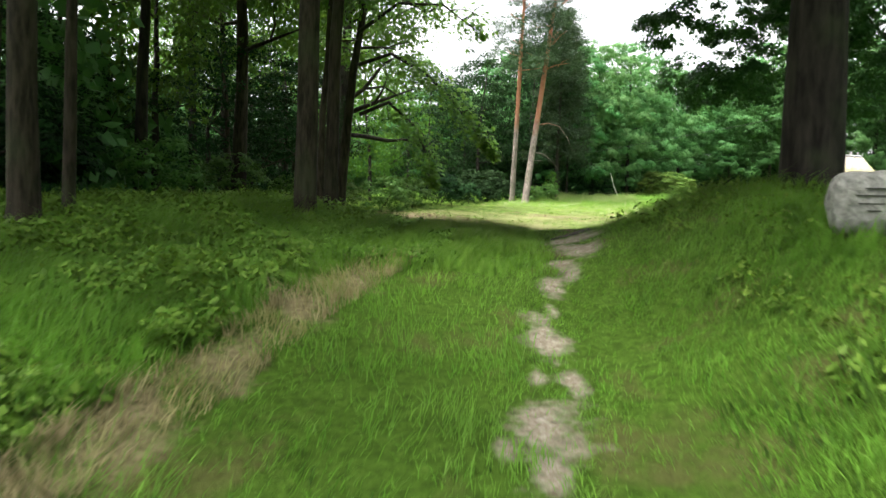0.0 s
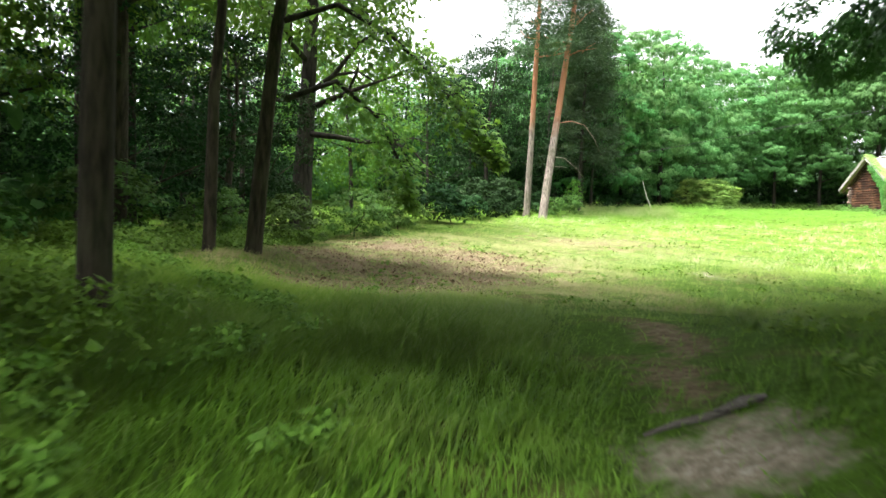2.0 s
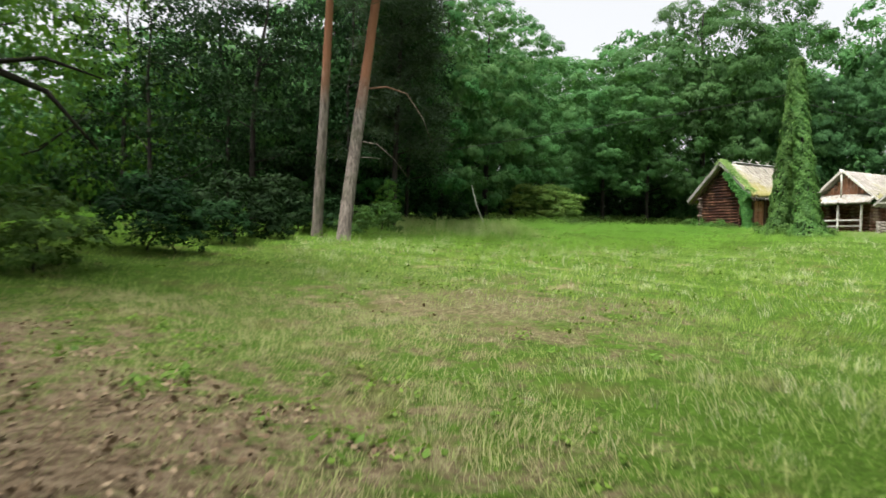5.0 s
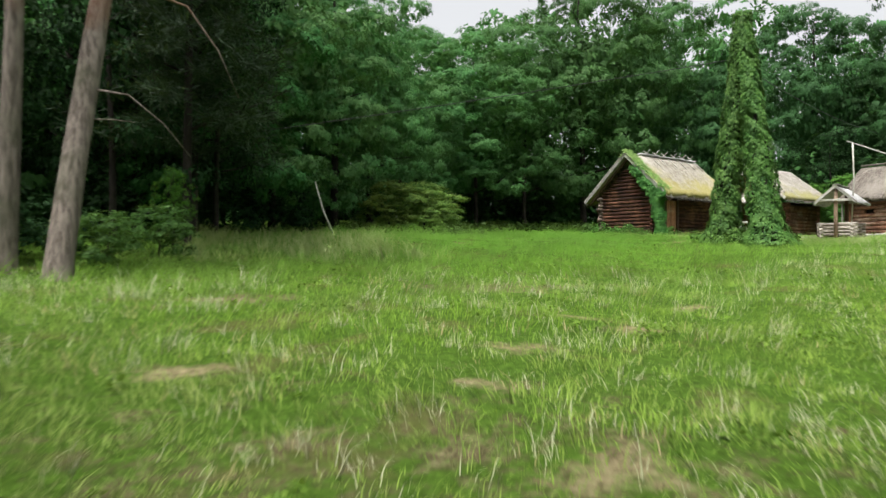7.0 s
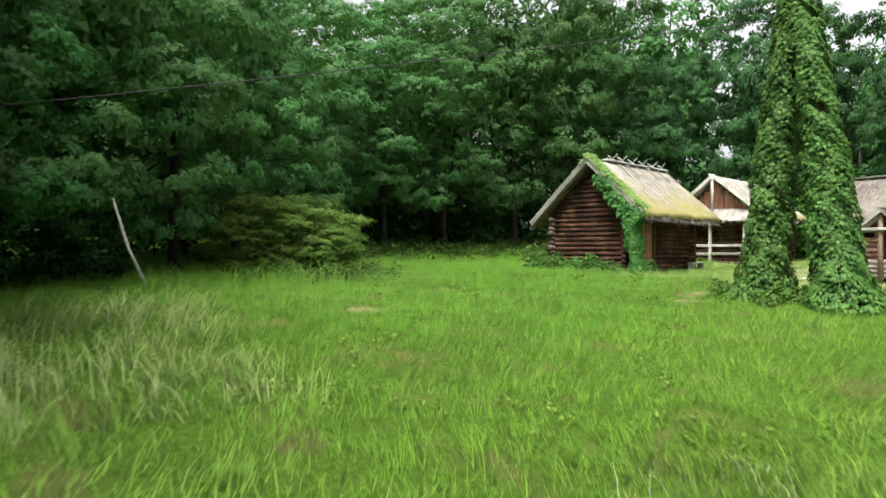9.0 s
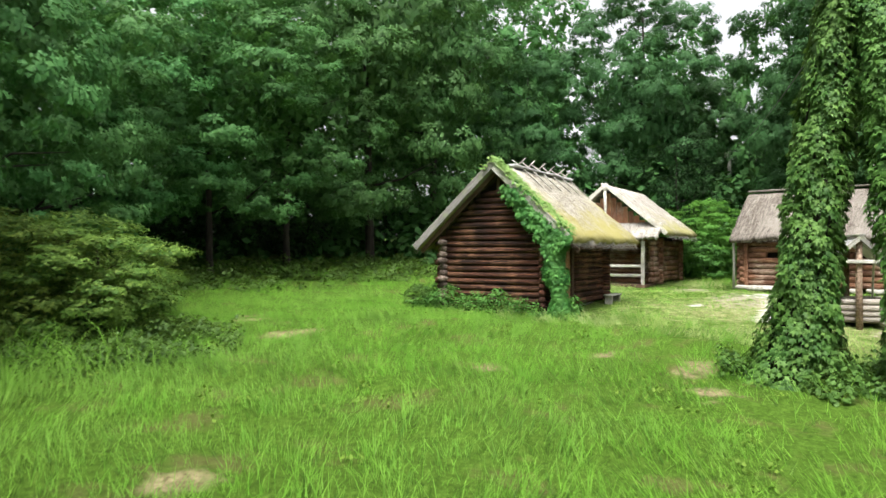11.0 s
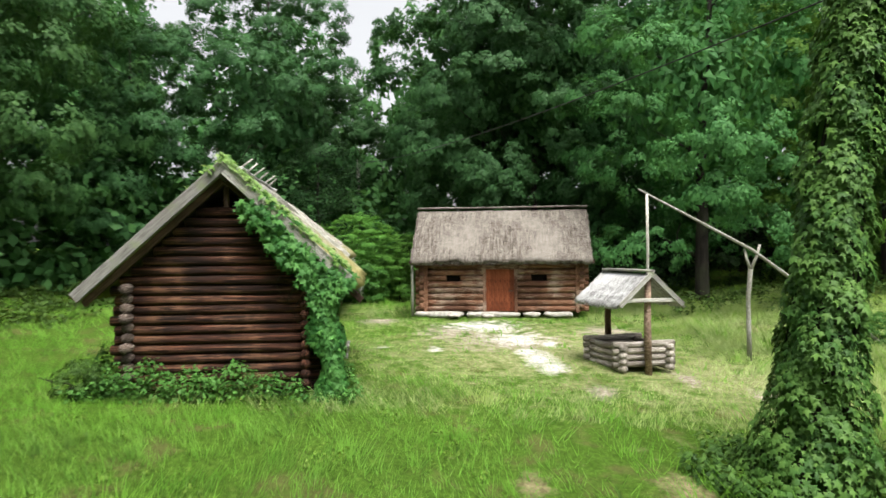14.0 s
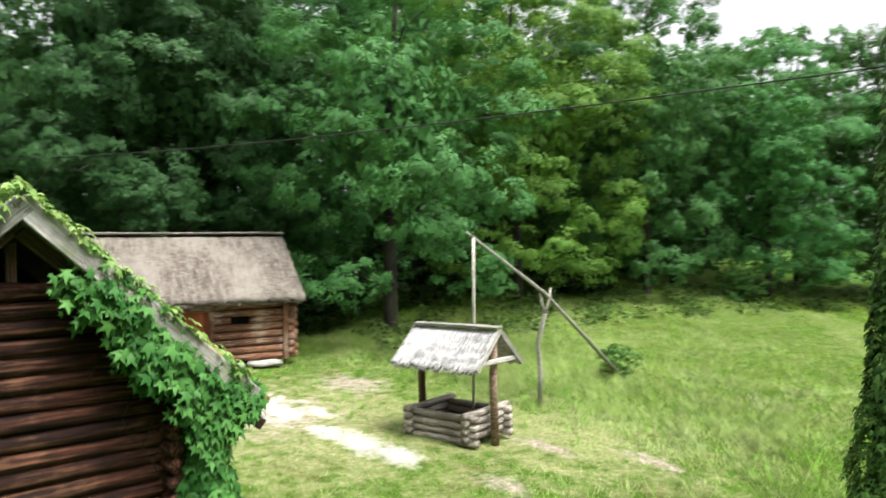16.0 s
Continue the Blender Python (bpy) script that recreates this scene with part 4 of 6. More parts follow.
def pine(x, y, h, dia, lean, seed, crown_from, r, tufts, label, dead=()):
    t = thing("pine_tree", pose(x, y, gz(x, y)), label, "tree", "pines at the meadow's edge")
    part("trunk", trunk_mesh("trunk", seed, h, dia, lean, BARK_PINE if dia > 0.3 else BARK_DARK, 9, crown_from / h, r, 1.25, 0.4, 0.03), t)
    crown = part("crown", pine_crown("pine_crown", seed, tufts, r, crown_from, h + 0.8), t, m=pose(lean[0] * h * 0.75, lean[1] * h * 0.75, 0))
    for z, pts, rad in dead:
        p0 = np.array([lean[0] * z, lean[1] * z, z])
        part("dead_branch", mesh_of("dead_branch", [tube_arrays([p0 + np.array(q) for q in pts], np.linspace(rad, rad * 0.25, len(pts)), 6)], BARK_PINE), t, "bare grey curved branch")
    return t


pine(5.0, 47.0, 17, 0.46, (0.135, 0.2), 501, 9.0, 2.8, 170, "tall pine with a grey foot and orange upper trunk", [
    (5.4, [(0, 0, 0), (0.8, -0.2, 0.1), (1.5, -0.3, -0.1), (2.1, -0.3, -0.9), (2.5, -0.3, -1.8)], 0.04),
    (3.5, [(0, 0, 0), (0.7, -0.2, -0.1), (1.3, -0.3, -0.6), (1.8, -0.3, -1.2)], 0.03),
    (2.9, [(0, 0, 0), (0.5, -0.1, 0.02), (0.9, -0.1, 0.0)], 0.025)])
pine(4.2, 47.8, 16.5, 0.36, (0.03, -0.03), 502, 8.5, 2.5, 140, "tall straight pine with a greyish trunk")
pine(7.9, 53.2, 13, 0.26, (0.01, 0.0), 503, 3.0, 2.8, 300, "dense dark pine with low drooping boughs")
pine(8.6, 57.0, 14, 0.26, (0.0, 0.0), 504, 2.5, 2.6, 240, "dense dark pine with low drooping boughs")


# a long crooked low limb of the old beech
old_beech = NEAR_TREES[9]
part("limb", mesh_of("limb", [
    tube_arrays([(-5.7, 36.3, 6.7), (-4.3, 36.0, 6.55), (-3.2, 35.8, 6.35), (-2.2, 35.6, 6.4), (-1.2, 35.5, 6.0), (-0.4, 35.4, 5.1)], [0.13, 0.11, 0.095, 0.07, 0.045, 0.02], 8),
    tube_arrays([(-2.2, 35.6, 6.4), (-1.2, 35.3, 6.5), (-0.3, 35.1, 6.2)], [0.05, 0.035, 0.015], 6),
    tube_arrays([(-5.7, 36.3, 8.2), (-4.5, 36.0, 9.0), (-3.6, 35.9, 10.2), (-2.8, 35.8, 10.7)], [0.13, 0.1, 0.075, 0.03], 7),
    tube_arrays([(-4.5, 36.0, 9.0), (-3.5, 35.8, 9.1), (-2.8, 35.7, 8.7), (-2.0, 35.6, 8.9)], [0.07, 0.05, 0.035, 0.015], 6)], BARK_DARK), old_beech, "long crooked bare limb", m=old_beech.matrix_world.inverted())

# the woods beyond, all round
def far_woods():
    rng = np.random.default_rng(91)
    vs, fs, at = [], [], 0
    for i in range(560):
        a = rng.uniform(0, 6.2832)
        if math.cos(a) < -0.35 and i % 3:
            continue
        k = rng.uniform(1.0, 1.22)
        cx, cy = 24 + math.cos(a) * 47 * k, 38 + math.sin(a) * 60 * k
        r = rng.uniform(2.2, 3.6)
        c = np.array([cx, cy, gz(cx, cy) + rng.uniform(0.1, 1) * rng.uniform(3, 10)])
        n = 90
        d = rng.normal(size=(n, 3))
        d /= np.linalg.norm(d, axis=1)[:, None]
        pos = c + d * r * rng.uniform(0.5, 1.05, n)[:, None] * np.array([1, 1, 0.8])
        v, f = leaves_at(rng, pos, d + rng.normal(scale=0.4, size=(n, 3)) + np.array([0, 0, 0.5]), 0.5 * rng.uniform(0.7, 1.3, n), "leaf")
        vs.append(v), fs.append(f + at)
        at += len(v)
    # low growth closing the view between the trunks
    for i in range(1250):
        a = rng.uniform(-0.45, 3.65)
        k = rng.uniform(1.0, 1.14)
        cx, cy = 24 + math.cos(a) * 37 * k, 38 + math.sin(a) * 45 * k
        r = rng.uniform(1.4, 2.4)
        c = np.array([cx, cy, gz(cx, cy) + 5.2 * rng.uniform(0.02, 1) ** 1.6])
        n = 60
        d = rng.normal(size=(n, 3))
        d /= np.linalg.norm(d, axis=1)[:, None]
        v, f = leaves_at(rng, c + d * r * rng.uniform(0.4, 1.05, n)[:, None], d + rng.normal(scale=0.4, size=(n, 3)) + np.array([0, 0, 0.5]), 0.5 * rng.uniform(0.7, 1.3, n), "leaf")
        vs.append(v), fs.append(f + at)
        at += len(v)
    return raw_mesh("far_woods", np.concatenate(vs), np.concatenate(fs), LEAF_WOOD)


tagged(new("far_woods", far_woods()), "dense dark green woodland surrounding the clearing", "woodland", kind="stuff")


# ---- log buildings ----
def log_mesh(name, length, radius, seed, material, sides=10):
    rng = np.random.default_rng(seed)
    k = 5
    x = np.linspace(-length / 2, length / 2, k)
    pts = np.stack([x, rng.normal(scale=radius * 0.05, size=k), rng.normal(scale=radius * 0.04, size=k)], -1)
    return mesh_of(name, [tube_arrays(pts, radius * rng.uniform(0.93, 1.06, k), sides, 0.05, rng)], material)


def box_mesh(name, sx, sy, sz, material, bevel=0.008, jitter=0.0, seed=0, cuts=0):
    """A board or beam with worn, rounded edges, centred on its middle."""
    bm = bmesh.new()
    bmesh.ops.create_cube(bm, size=1)
    if cuts:
        long_edges = [e for e in bm.edges if abs(e.verts[0].co.x - e.verts[1].co.x) > 0.5]
        bmesh.ops.subdivide_edges(bm, edges=long_edges, cuts=cuts)
    bmesh.ops.scale(bm, vec=(sx, sy, sz), verts=bm.verts)
    if jitter:
        rng = random.Random(seed)
        for v in bm.verts:
            v.co += Vector((rng.uniform(-1, 1), rng.uniform(-1, 1), rng.uniform(-1, 1))) * jitter
    if bevel:
        bmesh.ops.bevel(bm, geom=[e for e in bm.edges], offset=bevel, segments=1, affect="EDGES")
    return bm_mesh(name, bm, material)


def thatch_mesh(name, length, slope, thick, material, seed, ragged=0.08, nx=60, ny=16):
    """A roof slope: x along the ridge, y down the slope from the ridge, z out of the roof; ragged layered straw with thickness."""
    rng = np.random.default_rng(seed)
    xs, ys = np.linspace(-length / 2, length / 2, nx), np.linspace(0, slope, ny)
    Xs, Ys = np.meshgrid(xs, ys)
    tuft = rng.uniform(-1, 1, (ny, nx))
    Yj = Ys + tuft * ragged * (Ys / slope) ** 3 * 1.2
    step = 0.03 * ((Ys / slope * 4) % 1)
    top = thick * (0.8 + 0.2 * Ys / slope) + step + tuft * 0.014 + 0.025 * np.sin(Xs * 2.1 + seed) * np.sin(Ys * 1.7)
    Xj = Xs + (Xs / length * 2) ** 9 * rng.uniform(-1, 1, (ny, nx)) * ragged * 0.4
    up = np.stack([Xj, Yj, top], -1).reshape(-1, 3)
    down = np.stack([Xj * 0.995, Yj - 0.05 * Ys / slope, np.zeros_like(Xs)], -1).reshape(-1, 3)
    n = nx * ny
    i = np.arange(n).reshape(ny, nx)
    q = np.stack([i[:-1, :-1], i[1:, :-1], i[1:, 1:], i[:-1, 1:]], -1).reshape(-1, 4)
    quads = [q, q[:, ::-1] + n]
    for ring in (i[0], i[-1][::-1], i[:, -1], i[:, 0][::-1]):
        quads.append(np.stack([ring[:-1], ring[1:], ring[1:] + n, ring[:-1] + n], -1))
    return raw_mesh(name, np.concatenate([up, down]), np.concatenate(quads), material)


def fringe_mesh(name, length, count, straw, material, seed, hang=0.6):
    """Loose straw ends along an eave: thin stalks that hang over x, pointing down the slope (y) and down (z)."""
    rng = np.random.default_rng(seed)
    x = rng.uniform(-length / 2, length / 2, count)
    s = straw * rng.uniform(0.5, 1.2, count)
    w = rng.uniform(0.008, 0.02, count)
    z = rng.uniform(0.0, 0.1, count)
    dx = rng.normal(scale=0.18, size=count) * s
    a = np.stack([x - w, np.full(count, -0.12), z], -1)
    b = np.stack([x + w, np.full(count, -0.12), z], -1)
    c = np.stack([x + dx, s * 0.9, z - s * hang * rng.uniform(0.2, 1, count)], -1)
    v = np.stack([a, b, c], 1).reshape(-1, 3)
    return raw_mesh(name, v, np.arange(count * 3).reshape(-1, 3), material)


def frame_of(x, y, z, ux, uy):
    """A building's own frame: x along u (to the right as seen from the front), y inwards, z up."""
    u = Vector((ux, uy, 0)).normalized()
    v = Vector((0, 0, 1)).cross(u)
    return Matrix(((u.x, v.x, 0, x), (u.y, v.y, 0, y), (0, 0, 1, z), (0, 0, 0, 1)))


def log_wall(parent, mesh_list, x0, x1, y, z0, rows, d, along="x", offset=0.0, gaps=(), uneven=0.0):
    """Courses of logs. gaps: (first row, last row, from, to) left open."""
    for i in range(rows):
        z = z0 + d * (i + 0.5) + offset
        spans = [(x0, x1)]
        for r0, r1, a, b in gaps:
            if r0 <= i <= r1:
                spans = [p for s in spans for p in ((s[0], min(s[1], a)), (max(s[0], b), s[1])) if p[1] - p[0] > 0.08]
        for a, b in spans:
            me = mesh_list(i, b - a)
            mid = (a + b) / 2 + uneven * math.sin(i * 4.3 + y)
            m = pose(mid, y, z, (i * 77) % 360) if along == "x" else pose(y, mid, z, 0, 0, 90) @ pose(0, 0, 0, (i * 77) % 360)
            part("log", me, parent, m=m)


LOG_CACHE = {}


def logs_of(material, d, tag):
    def get(i, length):
        key = (tag, round(length, 2), i % 3)
        if key not in LOG_CACHE:
            LOG_CACHE[key] = log_mesh("log", length, d * 0.505, len(LOG_CACHE), material)
        return LOG_CACHE[key]
    return get


def roof_pair(parent, width_half, rise, length, y0, ridge_x, ridge_z, thick, material, seed, fringe=0.25, count=260, short=1.0):
    """Two thatched slopes of a roof whose ridge runs along the building's y axis."""
    mid = y0 + length / 2
    for side in (1, -1):
        slope = math.hypot(width_half, rise) * (short if side > 0 else 1.0)
        # slope frame: x along the ridge, y outwards and down
        out = Vector((side, 0, 0))
        down = (out * width_half + Vector((0, 0, -rise))).normalized()
        xa = Vector((0, -side, 0))
        za = xa.cross(down)
        if za.z < 0:
            xa, za = -xa, -za
        r = Matrix(((xa.x, down.x, za.x, ridge_x), (xa.y, down.y, za.y, mid), (xa.z, down.z, za.z, ridge_z), (0, 0, 0, 1)))
        s = part("roof_slope", thatch_mesh("roof_slope", length, slope, thick, material, seed + side), parent, m=r)
        part("straw_fringe", fringe_mesh("straw_fringe", length, count, fringe, material, seed + side + 9), s, m=pose(0, slope, 0.02))["kind"] = "stuff"


# hut with the vine, gable end towards the meadow
HUT = frame_of(29.66, 62.72, 5.05, 0.207, -0.978)
hut = thing("log_hut", HUT, "dark red-brown log hut with a mossy thatched roof", "hut")
d = 0.178
red = logs_of(LOG_RED, d, "hut")
W, DEEP = 3.15, 4.9
log_wall(hut, red, -0.28, W + 0.28, 0.0, 0.1, 11, d, uneven=0.05)
log_wall(hut, red, -0.28, W + 0.28, DEEP, 0.1, 11, d)
log_wall(hut, logs_of(LOG_END, d, "hut side"), -0.28, DEEP + 0.28, 0.0, 0.1, 11, d * 0.99, "y", d / 2 - 0.02, uneven=0.06)
log_wall(hut, red, -0.28, DEEP + 0.28, W, 0.1, 11, d, "y", d / 2 - 0.02, gaps=[(1, 9, 0.75, 1.75)])
APEX_X, APEX_Z, EAVE = 1.72, 4.08, 2.50
PITCH = 0.91
for i in range(8):
    z = 0.1 + d * (11 + i + 0.5)
    half = (APEX_Z - 0.24 - z) / PITCH
    for y in (0.0, DEEP):
        part("log", red(i, round(2 * half, 1)), hut, m=pose(APEX_X - 0.03, y, z, i * 50))
for k in range(5):
    part("door_board", box_mesh("door_board", 1.6, 0.04, 0.195, BOARD_BROWN, 0.005), hut, "brown door plank", m=pose(W + 0.06, 0.85 + k * 0.2, 1.05, 0, 0, 90) @ pose(0, 0, 0, 0, 90, 0))
part("door_post", box_mesh("door_post", 0.16, 0.14, 1.75, BEAM_DARK), hut, m=pose(W + 0.08, 0.75, 1.05, 0, 0, 90))
part("door_post", box_mesh("door_post", 0.16, 0.14, 1.75, BEAM_DARK), hut, m=pose(W + 0.08, 1.78, 1.05, 0, 0, 90))
part("king_post", box_mesh("king_post", 0.55, 0.08, 0.09, BEAM_DARK), hut, m=pose(APEX_X, 0.02, APEX_Z - 0.5, 0, 90, 0))
roof_pair(hut, EAVE, EAVE * PITCH, 6.1, -0.40, APEX_X, APEX_Z, 0.17, THATCH_MOSS, 3, 0.22, 700, 0.93)
for side in (-1, 1):
    a = math.degrees(math.atan2(EAVE * PITCH, EAVE))
    ln = math.hypot(EAVE, EAVE * PITCH) + 0.1
    cut = 0.4 if side > 0 else 0.0
    part("bargeboard", box_mesh("bargeboard", ln - cut, 0.045, 0.2, BOARD_GREY, 0.01, 0.006, side + 4, 3), hut, "grey weathered bargeboard",
         m=pose(APEX_X + side * (EAVE / 2 - cut * 0.37), -0.45, APEX_Z - (EAVE / 2 - cut * 0.37) * PITCH + 0.1, 0, side * a, 0))
    part("rafter", box_mesh("rafter", ln - 0.2, 0.1, 0.12, BEAM_DARK), hut, m=pose(APEX_X + side * EAVE / 2, -0.16, APEX_Z - EAVE * PITCH / 2 - 0.09, 0, side * a, 0))
part("ridge_cap", box_mesh("ridge_cap", 4.9, 0.34, 0.08, THATCH_PALE, 0.02, 0.02, 5, 8), hut, m=pose(APEX_X, 3.2, APEX_Z + 0.2, 0, 0, 90))
for k in range(6):
    for side in (-1, 1):
        y = 1.4 + k * 0.78 + side * 0.06 + 0.06 * math.sin(k * 5.1)
        spine = [(APEX_X + side * 0.75, y, APEX_Z - 0.42), (APEX_X, y + 0.02, APEX_Z + 0.27), (APEX_X - side * (0.26 + 0.05 * math.sin(k * 3.3)), y + 0.03 * side, APEX_Z + 0.46)]
        part("ridge_pole", mesh_of("ridge_pole", [tube_arrays(spine, [0.017, 0.023, 0.018], 6)], BOARD_GREY), hut, "crossed grey pole on the ridge")
part("floor_sill", box_mesh("floor_sill", W - 0.1, DEEP - 0.1, 0.12, STONE, 0.02), hut, m=pose(W / 2, DEEP / 2, 0.06))
# near-black block in place of the hut's unlit inside
part("inner_dark", box_mesh("inner_dark", W - 0.3, DEEP - 0.3, 1.9, SHADE_BLACK, 0), hut, m=pose(W / 2, DEEP / 2, 1.1))

# near-black wedge added under the thatch as the loft's shade
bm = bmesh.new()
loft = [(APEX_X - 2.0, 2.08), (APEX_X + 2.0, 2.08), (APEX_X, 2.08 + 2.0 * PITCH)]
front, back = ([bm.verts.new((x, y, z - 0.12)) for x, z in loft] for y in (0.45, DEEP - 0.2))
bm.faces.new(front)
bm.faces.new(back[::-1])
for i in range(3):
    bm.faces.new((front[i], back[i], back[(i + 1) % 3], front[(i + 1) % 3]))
part("loft_boards", bm_mesh("loft_boards", bm, SHADE_BLACK), hut, "near-black wedge under the thatch, standing for shade in the loft")

# long shed by the yard
SHED = frame_of(45.0, 59.55, 5.22, 0.0, -1.0)
shed = thing("log_shed", SHED, "long rust-brown log shed with a grey thatched roof and plank door", "shed")
ds = 0.235
rust = logs_of(LOG_SHED, ds, "shed")
L, DP = 6.1, 3.6
log_wall(shed, rust, -0.25, L + 0.25, 0.0, 0.16, 8, ds, gaps=[(0, 6, 2.42, 3.62), (5, 5, 0.95, 1.5), (5, 5, 4.2, 4.8)])
log_wall(shed, rust, -0.25, L + 0.25, DP, 0.16, 8, ds)
for x in (0.0, L):
    log_wall(shed, rust, -0.25, DP + 0.25, x, 0.16, 8, ds, "y", ds / 2)
    for i in range(7):
        z = 0.16 + ds * (8.5 + i)
        part("log", rust(i, round(max(0.4, DP - 0.2 - i * 0.48), 1)), shed, m=pose(x, DP / 2, z, 0, 0, 90))
shed_door = part("door", box_mesh("door", 1.6, 0.03, 1.08, BOARD_RED, 0.004), shed, "closed rust-red plank door", m=pose(3.02, 0.0, 0.98, 0, 90, 0))
for k in range(6):
    part("board", box_mesh("board", 1.61, 0.035, 0.178, BOARD_RED, 0.006), shed_door, m=pose(0, -0.03, -0.455 + k * 0.182))
part("latch", box_mesh("latch", 0.05, 0.03, 0.16, BEAM_DARK, 0.006), shed_door, "dark iron latch", m=pose(0.02, -0.06, 0.4))
for x in (2.42, 3.62):
    part("door_post", box_mesh("door_post", 1.72, 0.2, 0.13, LOG_SHED, 0.01, 0.006, 3, 4), shed, m=pose(x, -0.02, 1.0, 0, 90, 0))
part("lintel", box_mesh("lintel", 1.45, 0.22, 0.14, LOG_SHED), shed, m=pose(3.02, -0.02, 1.86))
for x in (0.16, L - 0.16):
    part("corner_post", box_mesh("corner_post", 1.9, 0.1, 0.16, LOG_SHED, 0.015, 0.008, 4, 4), shed, m=pose(x, -0.16, 1.1, 0, 90, 0))
# the shed's shaded inside, made as a near-black block
part("inner_dark", box_mesh("inner_dark", L - 0.4, DP - 0.4, 1.9, SHADE_BLACK, 0), shed, m=pose(L / 2, DP / 2 + 0.05, 1.15))
part("eave_beam", box_mesh("eave_beam", L + 0.9, 0.16, 0.14, BEAM_DARK), shed, m=pose(L / 2, -0.32, 2.06))
roof_pair(shed, 2.3, 2.05, L + 0.75, -(L + 0.75) / 2, 0, 0, 0.2, THATCH_GREY, 21, 0.08, 400)
for o in [c for c in shed.children if c.name.startswith("roof_slope")]:
    o.matrix_basis = Matrix.Translation((L / 2, DP / 2, 4.02)) @ pose(0, 0, 0, 0, 0, 90) @ o.matrix_basis
part("ridge_cap", box_mesh("ridge_cap", L + 0.8, 0.34, 0.07, OLD_POLE, 0.02, 0.015, 8, 6), shed, m=pose(L / 2, DP / 2, 4.26))
part("prop_pole", mesh_of("prop_pole", [tube_arrays([(0, 0, 0), (0.02, 0, 1.1), (0, 0, 2.1)], [0.06, 0.055, 0.05], 8)], POLE_PALE), shed, "pale prop under the eave", m=pose(-0.38, -0.1, 0.0))
for x, w, h, y in ((0.7, 1.9, 0.30, -0.28), (2.1, 0.7, 0.26, -0.34), (3.0, 1.6, 0.26, -0.36), (4.2, 0.6, 0.2, -0.3), (5.2, 1.1, 0.26, -0.28), (1.3, 0.5, 0.16, -0.75), (2.6, 0.45, 0.14, -0.9)):
    rng_st = random.Random(int(x * 100))
    bm = bmesh.new()
    bmesh.ops.create_cube(bm, size=1)
    bmesh.ops.subdivide_edges(bm, edges=bm.edges[:], cuts=2, use_grid_fill=True)
    for v in bm.verts:
        k = 1 - 0.22 * (abs(v.co.x * 2) ** 4 + abs(v.co.y * 2) ** 4 + abs(v.co.z * 2) ** 4 - 1) / 2
        v.co = Vector((v.co.x * w * k, v.co.y * 0.5 * k, v.co.z * h * 0.7 * k)) + Vector((rng_st.uniform(-1, 1), rng_st.uniform(-1, 1), rng_st.uniform(-1, 1))) * 0.03
    part("foundation_stone", bm_mesh("foundation_stone", bm, STONE_PALE, True), shed, "pale flat foundation stone", m=pose(x, y, 0.08, 0, 0, rng_st.uniform(-6, 6)))

# barn behind the hut
BARN = frame_of(42.0, 66.3, 5.25, 0.207, -0.978)
barn = thing("log_barn", BARN, "brown log barn with a boarded gable and lean-to porch", "barn")
brown = logs_of(LOG_SHED, 0.23, "barn")
BW, BD = 3.7, 5.2
for x in (0.0, BW):
    log_wall(barn, brown, 0.0, BD + 0.2, x, 0.12, 8, 0.23, "y", 0.1)
log_wall(barn, brown, -0.25, BW + 0.25, 1.2, 0.12, 9, 0.23)
log_wall(barn, brown, -0.25, BW + 0.25, BD, 0.12, 9, 0.23)
BX, BZ, BE = 1.85, 4.38, 2.62
for k in range(15):
    x = BX - 1.75 + k * 0.25
    h = max(0.1, (2.1 - abs(x - BX)) * 0.82)
    part("gable_board", box_mesh("gable_board", h, 0.03, 0.235, BOARD_BROWN, 0.004, 0.003, k), barn, m=pose(x, 0.01 * (k % 2), BZ - 0.2 - 1.75 + h / 2, 0, 90, 0))
roof_pair(barn, BE, BE * 0.82, 6.0, -0.4, BX, BZ, 0.16, THATCH_BARN, 41, 0.25, 400)
for side in (-1, 1):
    a = math.degrees(math.atan(0.82))
    part("bargeboard", box_mesh("bargeboard", 3.45, 0.05, 0.17, POLE_PALE, 0.01, 0.006, side + 14, 3), barn, "bleached bargeboard", m=pose(BX + side * BE / 2, -0.46, BZ - BE * 0.41 + 0.1, 0, side * a, 0))
part("king_post", mesh_of("king_post", [tube_arrays([(0, 0, 0), (0.02, 0, 0.8), (0, 0, 1.55)], [0.05, 0.06, 0.07], 8), tube_arrays([(0, 0, 1.5), (-0.14, 0, 1.95)], [0.06, 0.045], 7), tube_arrays([(0, 0, 1.5), (0.12, 0, 1.9)], [0.06, 0.045], 7)], POLE_PALE), barn, "bleached post with a forked top", m=pose(BX, -0.5, BZ - 1.75))
# porch: sloping thatch on posts, railing
porch = part("porch_roof", thatch_mesh("porch_roof", BW + 0.7, 1.35, 0.14, THATCH_BARN, 44, 0.1, 60, 10), barn, "pale lean-to porch roof", m=pose(BX + 0.2, 0.1, 2.75, 0, 0, 180) @ pose(0, 0, 0, -32))
for x in (0.1, 1.9, 3.6):
    part("porch_post", box_mesh("porch_post", 2.0, 0.14, 0.14, BOARD_GREY, 0.014, 0.008, int(x * 9), 4), barn, m=pose(x, -0.85, 1.0, 0, 90, 0))
for z in (0.55, 0.95):
    part("rail", box_mesh("rail", BW - 0.1, 0.06, 0.12, BOARD_GREY, 0.01), barn, "grey porch rail", m=pose(BX, -0.87, z))
